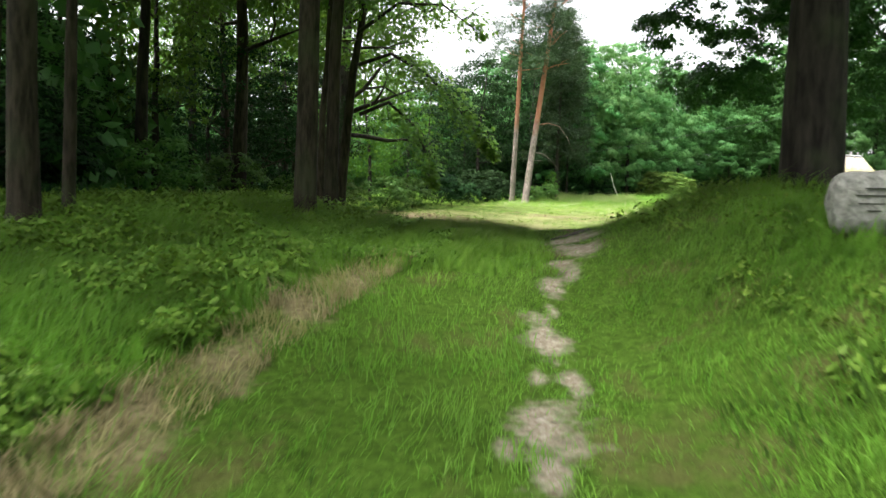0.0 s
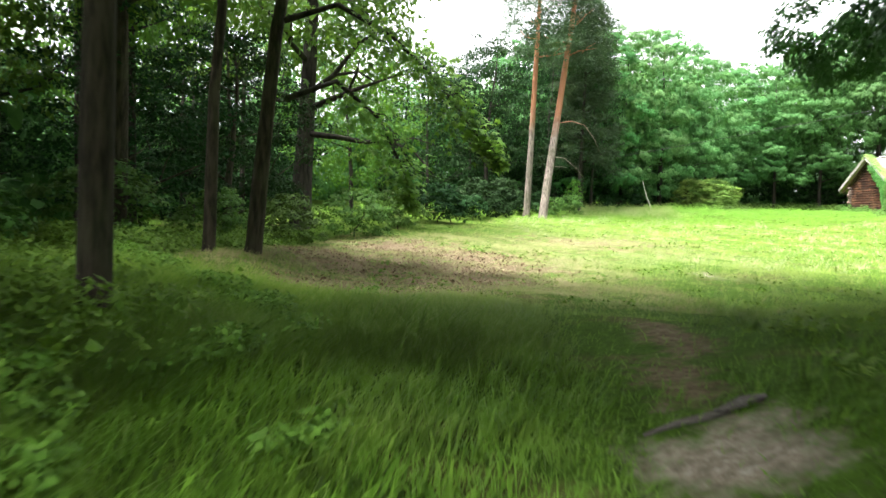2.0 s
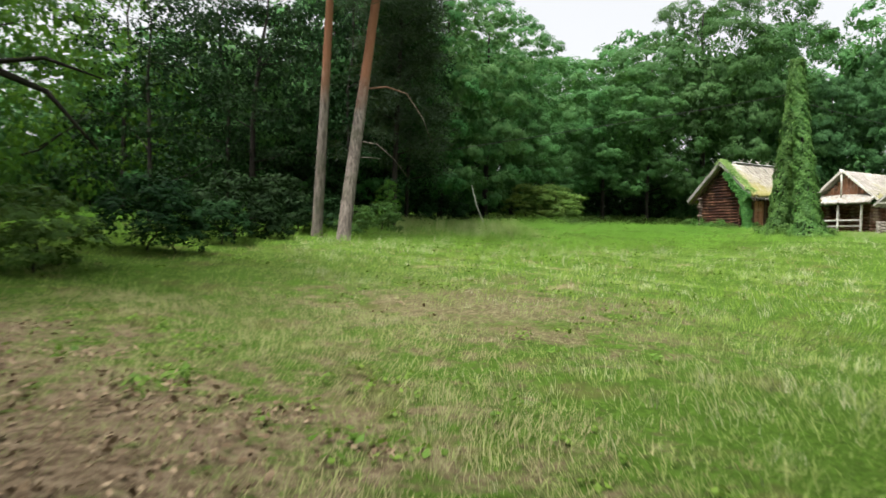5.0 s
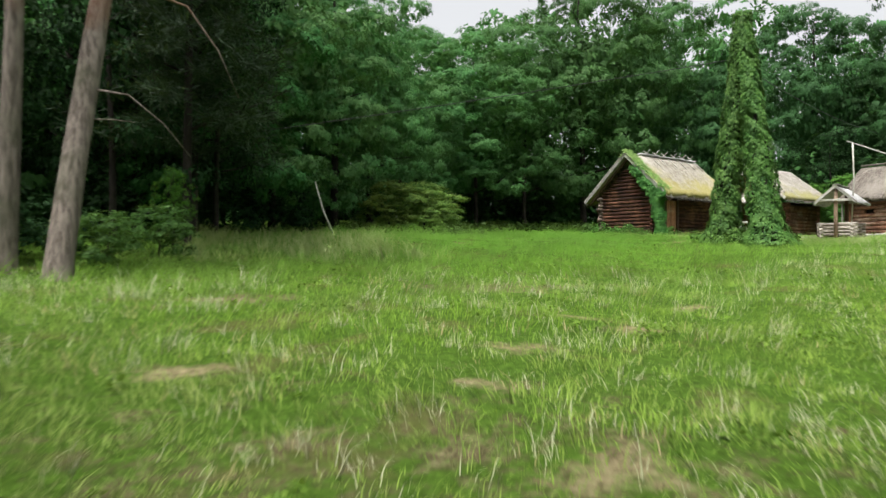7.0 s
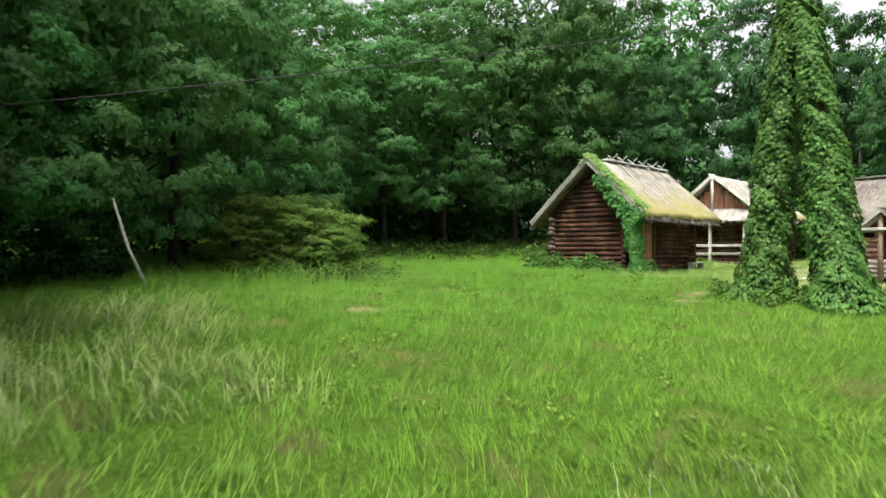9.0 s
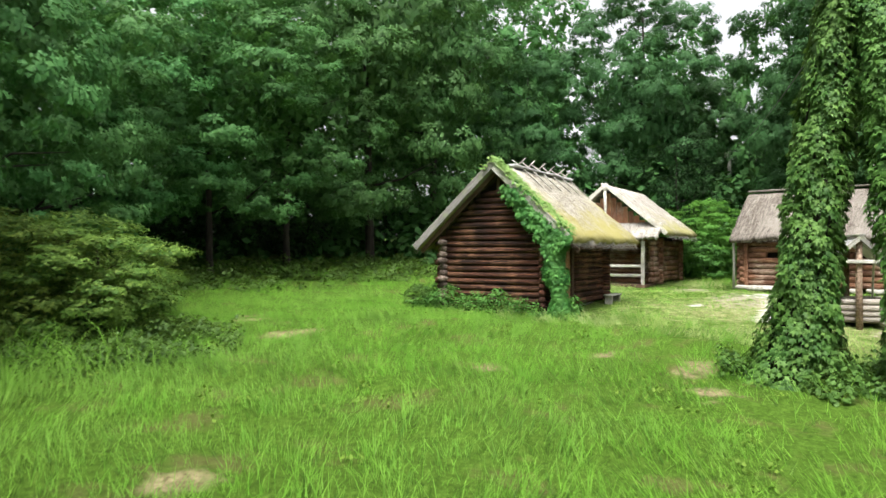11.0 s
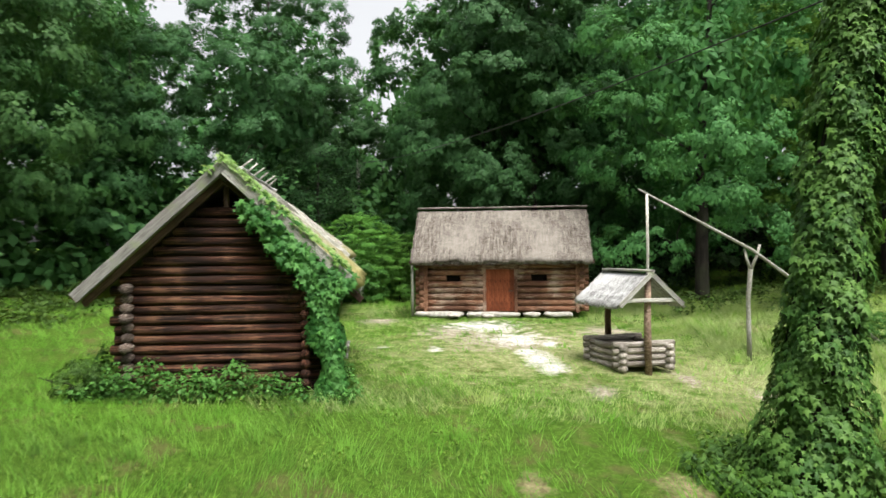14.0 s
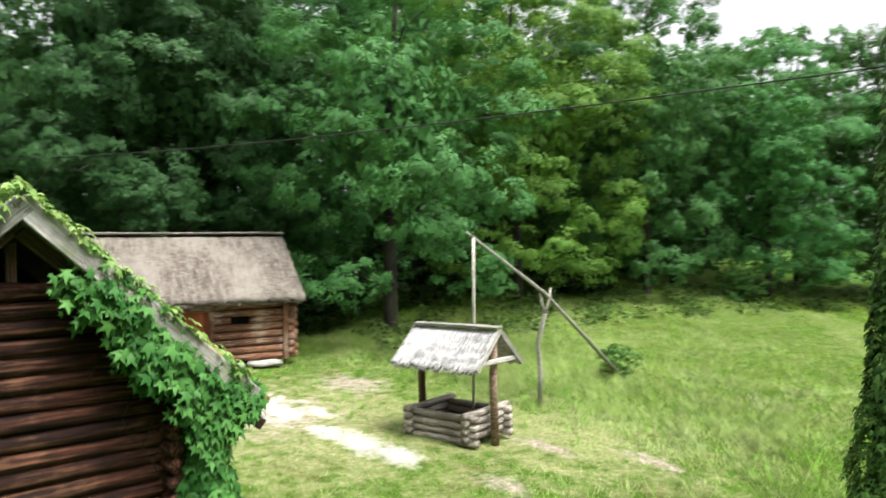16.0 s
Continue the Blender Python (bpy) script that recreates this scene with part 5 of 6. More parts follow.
part("porch_floor", box_mesh("porch_floor", BW, 1.9, 0.12, BEAM_DARK), barn, m=pose(BX, 0.0, 0.1))
# near-black filler block: shade behind the barn's front wall
part("inner_dark", box_mesh("inner_dark", BW - 0.4, BD - 1.7, 2.1, SHADE_BLACK, 0), barn, m=pose(BX, 3.9, 1.2))


# ---- well, sweep, pole, vines, stone ----
WELL = frame_of(34.95, 53.17, 4.93, 0.93, 0.37)
well = thing("well", WELL, "small log well under a pale thatched roof", "well")
pale = logs_of(LOG_GREY, 0.15, "well")
for y in (-0.6, 0.6):
    log_wall(well, pale, -0.92, 0.92, y, 0.0, 4, 0.15)
for x in (-0.72, 0.72):
    log_wall(well, pale, -0.78, 0.78, x, 0.0, 4, 0.15, "y", 0.075)
for x in (-0.93, 0.93):
    part("roof_post", mesh_of("roof_post", [tube_arrays([(0, 0, -0.1), (0.02, 0.01, 1.1), (0, 0, 2.12)], [0.085, 0.08, 0.075], 9, 0.05, np.random.default_rng(3))], WELL_POST if x < 0 else BEAM_DARK), well, "rough weathered brown post", m=pose(x, 0, 0))
    part("tie_beam", box_mesh("tie_beam", 1.35, 0.09, 0.09, BOARD_GREY, 0.01), well, m=pose(x - 0.1 * (1 if x < 0 else -1), 0, 1.62, 0, 0, 90))
roof_pair(well, 0.80, 0.72, 2.15, -1.075, 0, 0, 0.07, THATCH_PALE, 61, 0.09, 160)
for o in [c for c in well.children if c.name.startswith("roof_slope")]:
    o.matrix_basis = Matrix.Translation((0, 0, 2.17)) @ pose(0, 0, 0, 0, 0, 90) @ o.matrix_basis
part("ridge_cap", box_mesh("ridge_cap", 2.15, 0.22, 0.05, BOARD_GREY, 0.01, 0.008, 2, 3), well, m=pose(0, 0, 2.28))
for x in (-1.09, 1.09):
    for side in (-1, 1):
        part("bargeboard", box_mesh("bargeboard", 1.08, 0.03, 0.11, BOARD_GREY, 0.006), well, m=pose(x, side * 0.4, 1.86, 0, 0, 90) @ pose(0, 0, 0, 0, side * 42, 0))
# flat near-black sheet closes the ring and stands for the well's shade
part("well_mouth", box_mesh("well_mouth", 1.25, 1.05, 0.06, SHADE_BLACK, 0), well, "near-black sheet standing for shade in the well's opening", m=pose(0, 0, 0.12))

TIP, FORK = Vector((34.92, 52.89, 9.14)), Vector((36.0, 49.98, 7.62))
sweep = thing("well_sweep", pose(36.35, 49.95, gz(36.35, 49.95)), "tall well sweep: a long pole balanced in a forked post", "well sweep")
base = Vector((36.35, 49.95, gz(36.35, 49.95)))


def local(pts, origin):
    return [tuple(Vector(p) - origin) for p in pts]


butt = TIP + (FORK - TIP) * 2.22 + Vector((0, 0, -0.52))
part("beam", mesh_of("beam", [tube_arrays(local([TIP, TIP.lerp(FORK, 0.5) + Vector((0, 0, 0.03)), FORK + Vector((0, 0, 0.05)), butt], base), [0.024, 0.033, 0.043, 0.055], 8)], POLE_PALE), sweep, "slender bleached sweep pole")
part("forked_post", mesh_of("forked_post", [
    tube_arrays(local([base - Vector((0, 0, 0.15)), base + Vector((-0.12, 0.05, 0.9)), base + Vector((0.0, 0.02, 1.6)), FORK + Vector((0.0, 0.03, -0.42))], base), [0.068, 0.058, 0.056, 0.062], 8),
    tube_arrays(local([FORK + Vector((0, 0.03, -0.45)), FORK + Vector((0.05, -0.14, -0.1)), FORK + Vector((0.08, -0.22, 0.18))], base), [0.045, 0.038, 0.03], 7),
    tube_arrays(local([FORK + Vector((0, 0.03, -0.45)), FORK + Vector((-0.02, 0.14, -0.15)), FORK + Vector((0, 0.17, 0.08))], base), [0.042, 0.034, 0.028], 7)], POLE_PALE), sweep, "bleached forked trunk")
part("hanging_rod", mesh_of("hanging_rod", [tube_arrays(local([(35.0, 52.68, 9.02), (35.05, 52.66, 7.5), (35.0, 52.75, 5.35)], base), [0.036, 0.033, 0.028], 7)], POLE_PALE), sweep, "pale rod hanging into the well")

# utility pole with two splayed legs, overgrown
POLE_TOP = Vector((26.7, 51.26, 12.83))
FEET = [Vector((26.69, 52.18, gz(26.69, 52.18))), Vector((26.65, 50.15, gz(26.65, 50.15)))]
mid_foot = (FEET[0] + FEET[1]) / 2
upole = thing("utility_pole", Matrix.Translation(mid_foot), "A-shaped wooden utility pole overgrown by vines", "pole")
for f in FEET:
    part("leg", mesh_of("leg", [tube_arrays(local([f - Vector((0, 0, 0.2)), f.lerp(POLE_TOP, 0.5), POLE_TOP], mid_foot), [0.14, 0.12, 0.1], 9)], BARK_DARK), upole)
part("crossarm", box_mesh("crossarm", 0.7, 0.08, 0.1, BEAM_DARK), upole, m=Matrix.Translation(POLE_TOP - mid_foot - Vector((0, 0, 0.9))) @ pose(0, 0, 0, 0, 0, 90))


def vine_column(foot, top, seed, count, r_base, r_top):
    """Leaves hanging like shingles all round a leg, thick at the foot and thinning to the tip."""
    rng = np.random.default_rng(seed)
    k = rng.uniform(0, 1, count) ** 1.15
    a = rng.uniform(0, 6.2832, count)
    # bare gaps where the old leg shows
    gap = np.sin(a + 1.1 + seed) * np.sin(k * 23 + seed * 1.7) + 0.35 * np.sin(k * 61 + a * 3)
    keep = (gap < 1.02) | (k < 0.45)
    k, a, count = k[keep], a[keep], int(keep.sum())
    lump = 1 + 0.1 * np.sin(a * 2 + k * 11 + seed) + 0.08 * np.sin(a * 3 - k * 31) + 0.07 * np.sin(k * 70 + a * 4)
    r = (r_top + (r_base - r_top) * (1 - k) ** 0.8 + 0.5 * np.exp(-k * 16)) * lump
    axis = np.array(foot)[None] * (1 - k[:, None]) + np.array(top)[None] * k[:, None]
    out = np.stack([np.cos(a), np.sin(a), np.zeros(count)], -1)
    pos = axis + out * (r * rng.uniform(0.92, 1.06, count))[:, None]
    pos[:, 2] = np.maximum(pos[:, 2], ground(pos[:, 0], pos[:, 1]) + 0.05)
    normal = out + rng.normal(scale=0.26, size=(count, 3)) + np.array([0, 0, 0.7])
    aim = np.tile(np.array([0, 0, -1.0]), (count, 1)) + out * 0.6
    return leaves_at(rng, pos, normal, 0.105 * rng.uniform(0.5, 1.35, count), "lobed", aim=aim)


for n_col, (f, s) in enumerate(zip(FEET, (5, 6))):
    vine = thing("climbing_vine", Matrix.Translation(f), "dense green vine of lobed leaves climbing a wooden pole", "vine", "vines on the utility pole")
    top = POLE_TOP + Vector((0, 0, 0.15)) if n_col == 0 else POLE_TOP - Vector((0, 0, 0.3))
    v, t3 = vine_column(tuple(f), tuple(top), s, 12500, 0.52, 0.25)
    tagged(part("foliage", raw_mesh("foliage", v - np.array(f)[None], t3, LEAF_VINE), vine), kind="stuff")
    rng = np.random.default_rng(s)
    for i in range(7):
        a0 = rng.uniform(0, 6.28)
        line = [(f.lerp(top, q) - f) + Vector((math.cos(a0 + q * 3), math.sin(a0 + q * 3), 0)) * (0.36 * (1 - q) + 0.1) for q in np.linspace(0, 0.95, 9)]
        part("stem", mesh_of("stem", [tube_arrays([tuple(p) for p in line], np.linspace(0.05, 0.02, 9), 5)], BARK_DARK), vine, "twining brown stem")
    core = [tuple((f.lerp(top, q) - f)) for q in np.linspace(0, 0.97, 8)]
    part("inner_growth", mesh_of("inner_growth", [tube_arrays(core, np.linspace(0.42, 0.15, 8), 11, 0.12, rng)], LEAF_UNDER), vine)

# far pole and the wire
FAR = Vector((58.2, 65.1, gz(58.2, 65.1)))
fpole = thing("utility_pole", Matrix.Translation(FAR), "distant grey utility pole with a white insulator", "pole")
part("post", mesh_of("post", [tube_arrays([(0, 0, -0.2), (0, 0, 7.6)], [0.14, 0.1], 9)], BOARD_GREY), fpole)
part("crossarm", box_mesh("crossarm", 0.9, 0.09, 0.1, BOARD_GREY), fpole, m=pose(0, 0, 7.2, 0, 0, 60))
part("insulator", mesh_of("insulator", [tube_arrays([(0, 0, 0), (0, 0, 0.08), (0, 0, 0.2)], [0.04, 0.07, 0.04], 8)], STONE_PALE), fpole, "white insulator", m=pose(0.2, 0.3, 7.25))
A, B = Vector((26.7, 51.26, 11.0)), FAR + Vector((0, 0, 7.4))
cable = []
for q in np.linspace(0, 1, 24):
    p = A.lerp(B, q)
    p.z -= 0.9 * 4 * q * (1 - q) * 0.5
    cable.append(tuple(p - A))
wire = tagged(new("cable", mesh_of("cable", [tube_arrays(cable, [0.013] * 24, 5)], METAL_WIRE)), "thin dark overhead cable strung between two poles", "cable")
wire.location = A

# a second cable runs from the overgrown pole into the trees across the meadow
A, B = Vector((26.7, 51.5, 11.35)), Vector((4.0, 59.7, 7.2))
cable = []
for q in np.linspace(0, 1, 24):
    p = A.lerp(B, q)
    p.z -= 0.5 * q * (1 - q)
    cable.append(tuple(p - A))
wire = tagged(new("cable", mesh_of("cable", [tube_arrays(cable, [0.013] * 24, 5)], METAL_WIRE)), "thin dark overhead cable running into the trees", "cable")
wire.location = A

# vine over the hut's gable
rng = np.random.default_rng(77)
hv = thing("climbing_vine", HUT, "leafy vine growing over the hut's gable and roof edge", "vine")
n1, n2, n3 = 2300, 1500, 1500
# sprays that hang below the bargeboard, in bunches
bunch = rng.uniform(0.12, 1, 60) ** 0.7
drop = rng.uniform(-0.05, 1.0, 60) * (0.25 + 0.6 * bunch)
pick = rng.integers(0, 60, n1)
s = np.clip(bunch[pick] + rng.normal(scale=0.045, size=n1), 0.02, 1.0)
off = np.clip(drop[pick] + rng.normal(scale=0.10, size=n1), -0.1, 1.0)
tip = slice(0, 260)
s[tip] = rng.uniform(0.88, 1.02, 260)
off[tip] = rng.uniform(-0.08, 0.3, 260)
p1 = np.stack([APEX_X + 0.08 + s * 2.2 - off * 0.55, -0.30 - 0.16 * rng.uniform(0, 1, n1) - 0.10 * np.sin(bunch[pick] * 40) ** 2 * (off > 0.1), APEX_Z + 0.1 - s * 2.2 * PITCH - off * 0.62], -1)
# the corner column
u = rng.uniform(0, 1, n2)
ang = rng.uniform(-2.9, 0.5, n2)
width = 0.20 + 0.07 * np.sin(u * 13 + 1) + 0.12 * u
p2 = np.stack([W + 0.40 + 0.08 * np.sin(u * 7) + np.cos(ang) * width, -0.12 + np.sin(ang) * 0.36, u * 2.1 + 0.05], -1)
# growth along the roof edge and over the ridge, in the paler sunlit green
s3 = np.concatenate([rng.uniform(-0.14, 1, n3 - 300), rng.normal(scale=0.1, size=300)])
p3 = np.stack([APEX_X + s3 * 2.25, rng.uniform(-0.54, 0.1, n3) + rng.uniform(0, 0.5, n3) ** 2, APEX_Z + 0.22 + 0.16 * rng.uniform(0, 1, n3) ** 2 - np.abs(s3) * 2.25 * PITCH], -1)
pos = np.concatenate([p1, p2, p3])
nor = np.concatenate([np.tile([0.15, -1, 0.45], (n1, 1)), np.stack([np.cos(ang), np.sin(ang), np.full(n2, 0.4)], -1), np.tile([0.6, -0.2, 0.9], (n3, 1))]) + rng.normal(scale=0.28, size=(n1 + n2 + n3, 3))
aim = np.tile([0.15, -0.1, -1.0], (len(pos), 1))
v, t3 = leaves_at(rng, pos[:n1 + n2], nor[:n1 + n2], 0.125 * rng.uniform(0.5, 1.35, n1 + n2), "lobed", aim=aim[:n1 + n2])
tagged(part("foliage", raw_mesh("foliage", v, t3, LEAF_VINE), hv), kind="stuff")
v, t3 = leaves_at(rng, pos[n1 + n2:], nor[n1 + n2:], 0.105 * rng.uniform(0.5, 1.35, n3), "lobed", aim=aim[n1 + n2:])
tagged(part("foliage", raw_mesh("foliage", v, t3, LEAF_VINE_LIT), hv, "yellow-green vine leaves along the roof edge, sunlight put into their colour"), kind="stuff")
tend = []
for i, (x0, z0) in enumerate([(2.95, 2.0), (2.75, 2.3), (3.05, 1.8), (2.45, 2.75)]):
    tend.append(tube_arrays([(x0, -0.16, z0), (x0 - 0.12, -0.2, z0 - 0.22), (x0 - 0.04, -0.19, z0 - 0.42), (x0 + 0.1, -0.16, z0 - 0.55)], [0.007, 0.006, 0.005, 0.003], 4))
for k, (x0, y0, z0, dx, dz) in enumerate([(1.9, 0.2, 4.3, 0.45, 0.35), (1.7, 0.1, 4.32, -0.3, 0.25)]):
    tend.append(tube_arrays([(x0, y0, z0), (x0 + dx * 0.5, y0 - 0.05, z0 + dz), (x0 + dx, y0 - 0.08, z0 + dz * 0.8), (x0 + dx * 1.25, y0 - 0.1, z0 + dz * 1.05)], [0.008, 0.006, 0.005, 0.003], 4))
for piece in tend:
    part("tendril", mesh_of("tendril", [piece], BARK), hv, "thin brown tendril")

# low bench beside the hut
bench = thing("bench", HUT @ pose(3.65, 4.5, gz(32.2, 59.6) - 5.05, 0, 0, 90), "low grey weathered plank bench beside the hut", "bench")
part("seat", box_mesh("seat", 1.1, 0.28, 0.05, BOARD_GREY, 0.008, 0.005, 3, 2), bench, m=pose(0, 0, 0.40))
for x in (-0.42, 0.42):
    part("leg", box_mesh("leg", 0.07, 0.24, 0.40, BOARD_GREY, 0.006), bench, m=pose(x, 0, 0.19))
for x, y, h, r in ((50.6, 63.4, 4.2, 1.9), (51.8, 61.6, 3.4, 1.6), (49.6, 65.2, 3.6, 1.6)):
    tree(x, y, h, 0.1, r, 0.0, "bright", int(x * 10), "bright green young maple growing as a bush beyond the yard", (0, 0), BARK, 4, "", "bush")

# engraved stone on the bank by the path
sx, sy = 4.65, 6.0
stone = thing("memorial_stone", pose(sx, sy, gz(sx, sy), 0, 0, -12), "rounded grey granite stone with engraved lines, set in grass", "stone")
bm = bmesh.new()
bmesh.ops.create_cube(bm, size=1)
bmesh.ops.subdivide_edges(bm, edges=bm.edges[:], cuts=5, use_grid_fill=True)
for v in bm.verts:
    x, z = v.co.x * 2, v.co.z * 2
    k = (abs(x) ** 5 + abs(z) ** 5) ** 0.2
    big = max(abs(x), abs(z))
    q = big / k if k > 0 else 1
    edge = 1 - 0.35 * big ** 4
    v.co = Vector((v.co.x * q * 0.92, v.co.y * 0.42 * edge, v.co.z * q * 0.66 + 0.27)) + noise.noise_vector(v.co * 3) * 0.035 + noise.noise_vector(v.co * 9) * 0.012
part("slab", bm_mesh("slab", bm, STONE, True), stone)
for i, (z, w, x) in enumerate([(0.42, 0.5, 0.04), (0.35, 0.62, 0.02), (0.27, 0.6, 0.03), (0.20, 0.5, 0.06)]):
    part("engraved_bar", box_mesh("engraved_bar", w, 0.012, 0.014, ENGRAVED, 0), stone, "worn engraved line", m=pose(x, -0.207, z))

# leaning bare pole in the meadow's edge
lp = thing("leaning_stake", pose(13.9, 59.4, gz(13.9, 59.4)), "thin bare stake leaning at the meadow's edge", "stake")
part("stake_pole", mesh_of("stake_pole", [tube_arrays([(0.15, 0, -0.1), (-0.3, 0, 0.9), (-0.62, 0, 2.0)], [0.04, 0.035, 0.025], 6)], POLE_PALE), lp)

# tuft of scrub where the sweep's butt end comes down
tx, ty = 37.5, 46.2
scrub = thing("shrub", pose(tx, ty, gz(tx, ty)), "small dark twiggy shrub under the end of the sweep", "shrub")
part("crown", CROWNS["under"][1], scrub, m=pose(0, 0, 0.28) @ Matrix.Diagonal((0.55, 0.5, 0.5, 1)))
part("stem", trunk_mesh("stem", 977, 0.6, 0.04, (0.05, 0), BARK_DARK, 4, 0.2, 0.4), scrub)

# dead branch lying across the bare soil of the path
bx, by = 2.1, 11.57
dead = thing("fallen_branch", pose(bx, by, gz(bx, by)), "grey-brown dead branch lying across the bare path", "branch")
ends = [(0.0, 0.0), (0.2, 0.06), (0.42, 0.08), (0.6, 0.16), (0.74, 0.15)]
part("branch", mesh_of("branch", [
    tube_arrays([(x, y, gz(bx + x, by + y) - gz(bx, by) + 0.012 + 0.012 * (i % 2)) for i, (x, y) in enumerate(ends)], [0.014, 0.022, 0.026, 0.032, 0.02], 8, 0.12, np.random.default_rng(4)),
    tube_arrays([(0.42, 0.08, gz(bx + 0.42, by + 0.08) - gz(bx, by) + 0.04), (0.56, -0.05, gz(bx + 0.56, by - 0.05) - gz(bx, by) + 0.07)], [0.014, 0.007], 6)], OLD_POLE), dead)


# ---- grass and undergrowth ----
WAY = np.array([(0.4, -2), (0.9, 3), (1.0, 15), (1.6, 20), (5.4, 33), (8, 38), (13.3, 47), (15, 53), (19, 57.5), (24, 62)], float)


def way_distance(x, y):
    """Distance in plan from the trodden line across the meadow."""
    best = np.full(np.shape(x), 1e9)
    for a, b in zip(WAY[:-1], WAY[1:]):
        ab = b - a
        t = np.clip(((x - a[0]) * ab[0] + (y - a[1]) * ab[1]) / (ab @ ab), 0, 1)
        best = np.minimum(best, np.hypot(x - a[0] - t * ab[0], y - a[1] - t * ab[1]))
    return best


def lumps(x, y, f, seed):
    return (np.sin(x * f + seed) * np.sin(y * f * 1.13 + seed * 2) + np.sin((x + y) * f * 0.63 + seed * 3) * 0.6 + np.sin((x - 1.7 * y) * f * 1.7) * 0.4) / 2


def bare(x, y):
    """How bare the turf is, 0 to 1, and whether soil or chalk lies there."""
    b = np.zeros(np.shape(x))
    for cx, cy, rx, ry, kind, wild in SPOTS(0.62, 0.82, 0.94, 0.7, 0.3, 0.68):
        r = np.hypot((x - cx) / rx, (y - cy) / ry) + 0.25 * lumps(x, y, 3.1, 2)
        b = np.maximum(b, (1 - smooth(0.55, 1.0, r)) * kind)
    return b


def inside(m, x0, x1, y0, y1, x, y):
    inv = m.inverted()
    lx = inv[0][0] * x + inv[0][1] * y + inv[0][3]
    ly = inv[1][0] * x + inv[1][1] * y + inv[1][3]
    return (lx > x0) & (lx < x1) & (ly > y0) & (ly < y1)


def blocked(x, y):
    return inside(HUT, -0.1, 3.3, -0.1, 5.1, x, y) | inside(SHED, -0.2, 6.3, -0.2, 3.8, x, y) | inside(BARN, -0.1, 3.9, -1.0, 6.8, x, y) | inside(WELL, -0.8, 0.8, -0.7, 0.7, x, y)


def blades(rng, x, y, h, w, segments, away):
    n = len(x)
    a = rng.uniform(0, 6.2832, n)
    lean = h * rng.uniform(0.35, 1.15, n)
    # the sward lies over in swathes
    comb = 2.4 * lumps(x, y, 0.7, 6) + 1.2 * lumps(x, y, 2.1, 8) + 0.8
    b = np.where(rng.uniform(0, 1, n) < 0.6, comb, away) + rng.normal(scale=0.6, size=n)
    z = ground(x, y) - 0.02
    root = np.stack([x, y, z], -1)
    side = np.stack([np.cos(a), np.sin(a), np.zeros(n)], -1) * w[:, None] / 2
    out = np.stack([np.cos(b), np.sin(b), np.zeros(n)], -1) * lean[:, None]
    up = np.array([0, 0, 1.0]) * h[:, None]
    if segments == 1:
        v = np.stack([root - side, root + side, root + up * 0.92 + out], 1)
        tris = np.array([(0, 1, 2)])
    else:
        mid = root + up * 0.58 + out * 0.32
        v = np.stack([root - side, root + side, mid - side * 0.8, mid + side * 0.8, root + up * 0.95 + out], 1)
        tris = np.array([(0, 1, 3), (0, 3, 2), (2, 3, 4)])
    k = v.shape[1]
    return v.reshape(-1, 3), (np.arange(n)[:, None, None] * k + tris[None]).reshape(-1, 3)


def scatter(rng, n, near, far, box):
    # blades grow in tufts and lean out of them
    m = n // 14
    cx, cy = rng.uniform(box[0], box[1], m), rng.uniform(box[2], box[3], m)
    i = rng.integers(0, m, n)
    size = rng.uniform(0.04, 0.16, m)[i]
    ox, oy = rng.normal(size=n) * size, rng.normal(size=n) * size
    x, y = cx[i] + ox, cy[i] + oy
    away, tuft = np.arctan2(oy, ox), rng.uniform(0.45, 1.5, m)[i]
    dist = way_distance(x, y)
    keep = (dist >= near) & (dist < far) & ~blocked(x, y) & (rng.uniform(0, 1, n) > bare(x, y))
    keep &= rng.uniform(0, 1, n) < 0.72 + 0.35 * lumps(x, y, 2.3, 4) + 0.4 * lumps(x, y, 6.1, 7)
    return x[keep], y[keep], away[keep], tuft[keep]


def height_of(rng, x, y):
    h = 0.17 + 0.07 * lumps(x, y, 1.1, 1) + 0.05 * lumps(x, y, 4.0, 3)
    h = h + 0.07 * smooth(-0.6, -2.6, x) * (1 - smooth(16, 26, y)) + 0.08 * smooth(3, 6, x) * (1 - smooth(14, 24, y))
    h = h + 0.06 * smooth(36, 48, y)
    h = h * (1 - 0.45 * smooth(15, 19, y) * (1 - smooth(30, 40, y)) * (1 - smooth(5, 9, x)))
    trod = np.exp(-((x - 1.6 - 0.07 * y) / 1.3) ** 2) * (1 - smooth(18, 26, y))
    h = h * (1 - 0.55 * trod)
    h = h * (1 - 0.3 * smooth(28, 33, y) * (1 - smooth(42, 47, y)))
    yard = inside(SHED, -3, 9, -14, -0.2, x, y)
    h = np.where(yard, h * 0.5, h)
    return np.maximum(h, 0.06) * rng.uniform(0.5, 1.35, len(x))


def grass_layer(label, seed, n, near, far, box, width, segments, material=None, tall=1.0, where=None):
    rng = np.random.default_rng(seed)
    x, y, away, tuft = scatter(rng, n, near, far, box)
    if where is not None:
        ok = where(x, y)
        x, y, away, tuft = x[ok], y[ok], away[ok], tuft[ok]
    h = height_of(rng, x, y) * tall * tuft
    v, f = blades(rng, x, y, h, width * rng.uniform(0.6, 1.4, len(x)), segments, away)
    me = raw_mesh("grass", v, f, material or GRASS)
    return tagged(new("grass", me), label, "grass", kind="stuff")


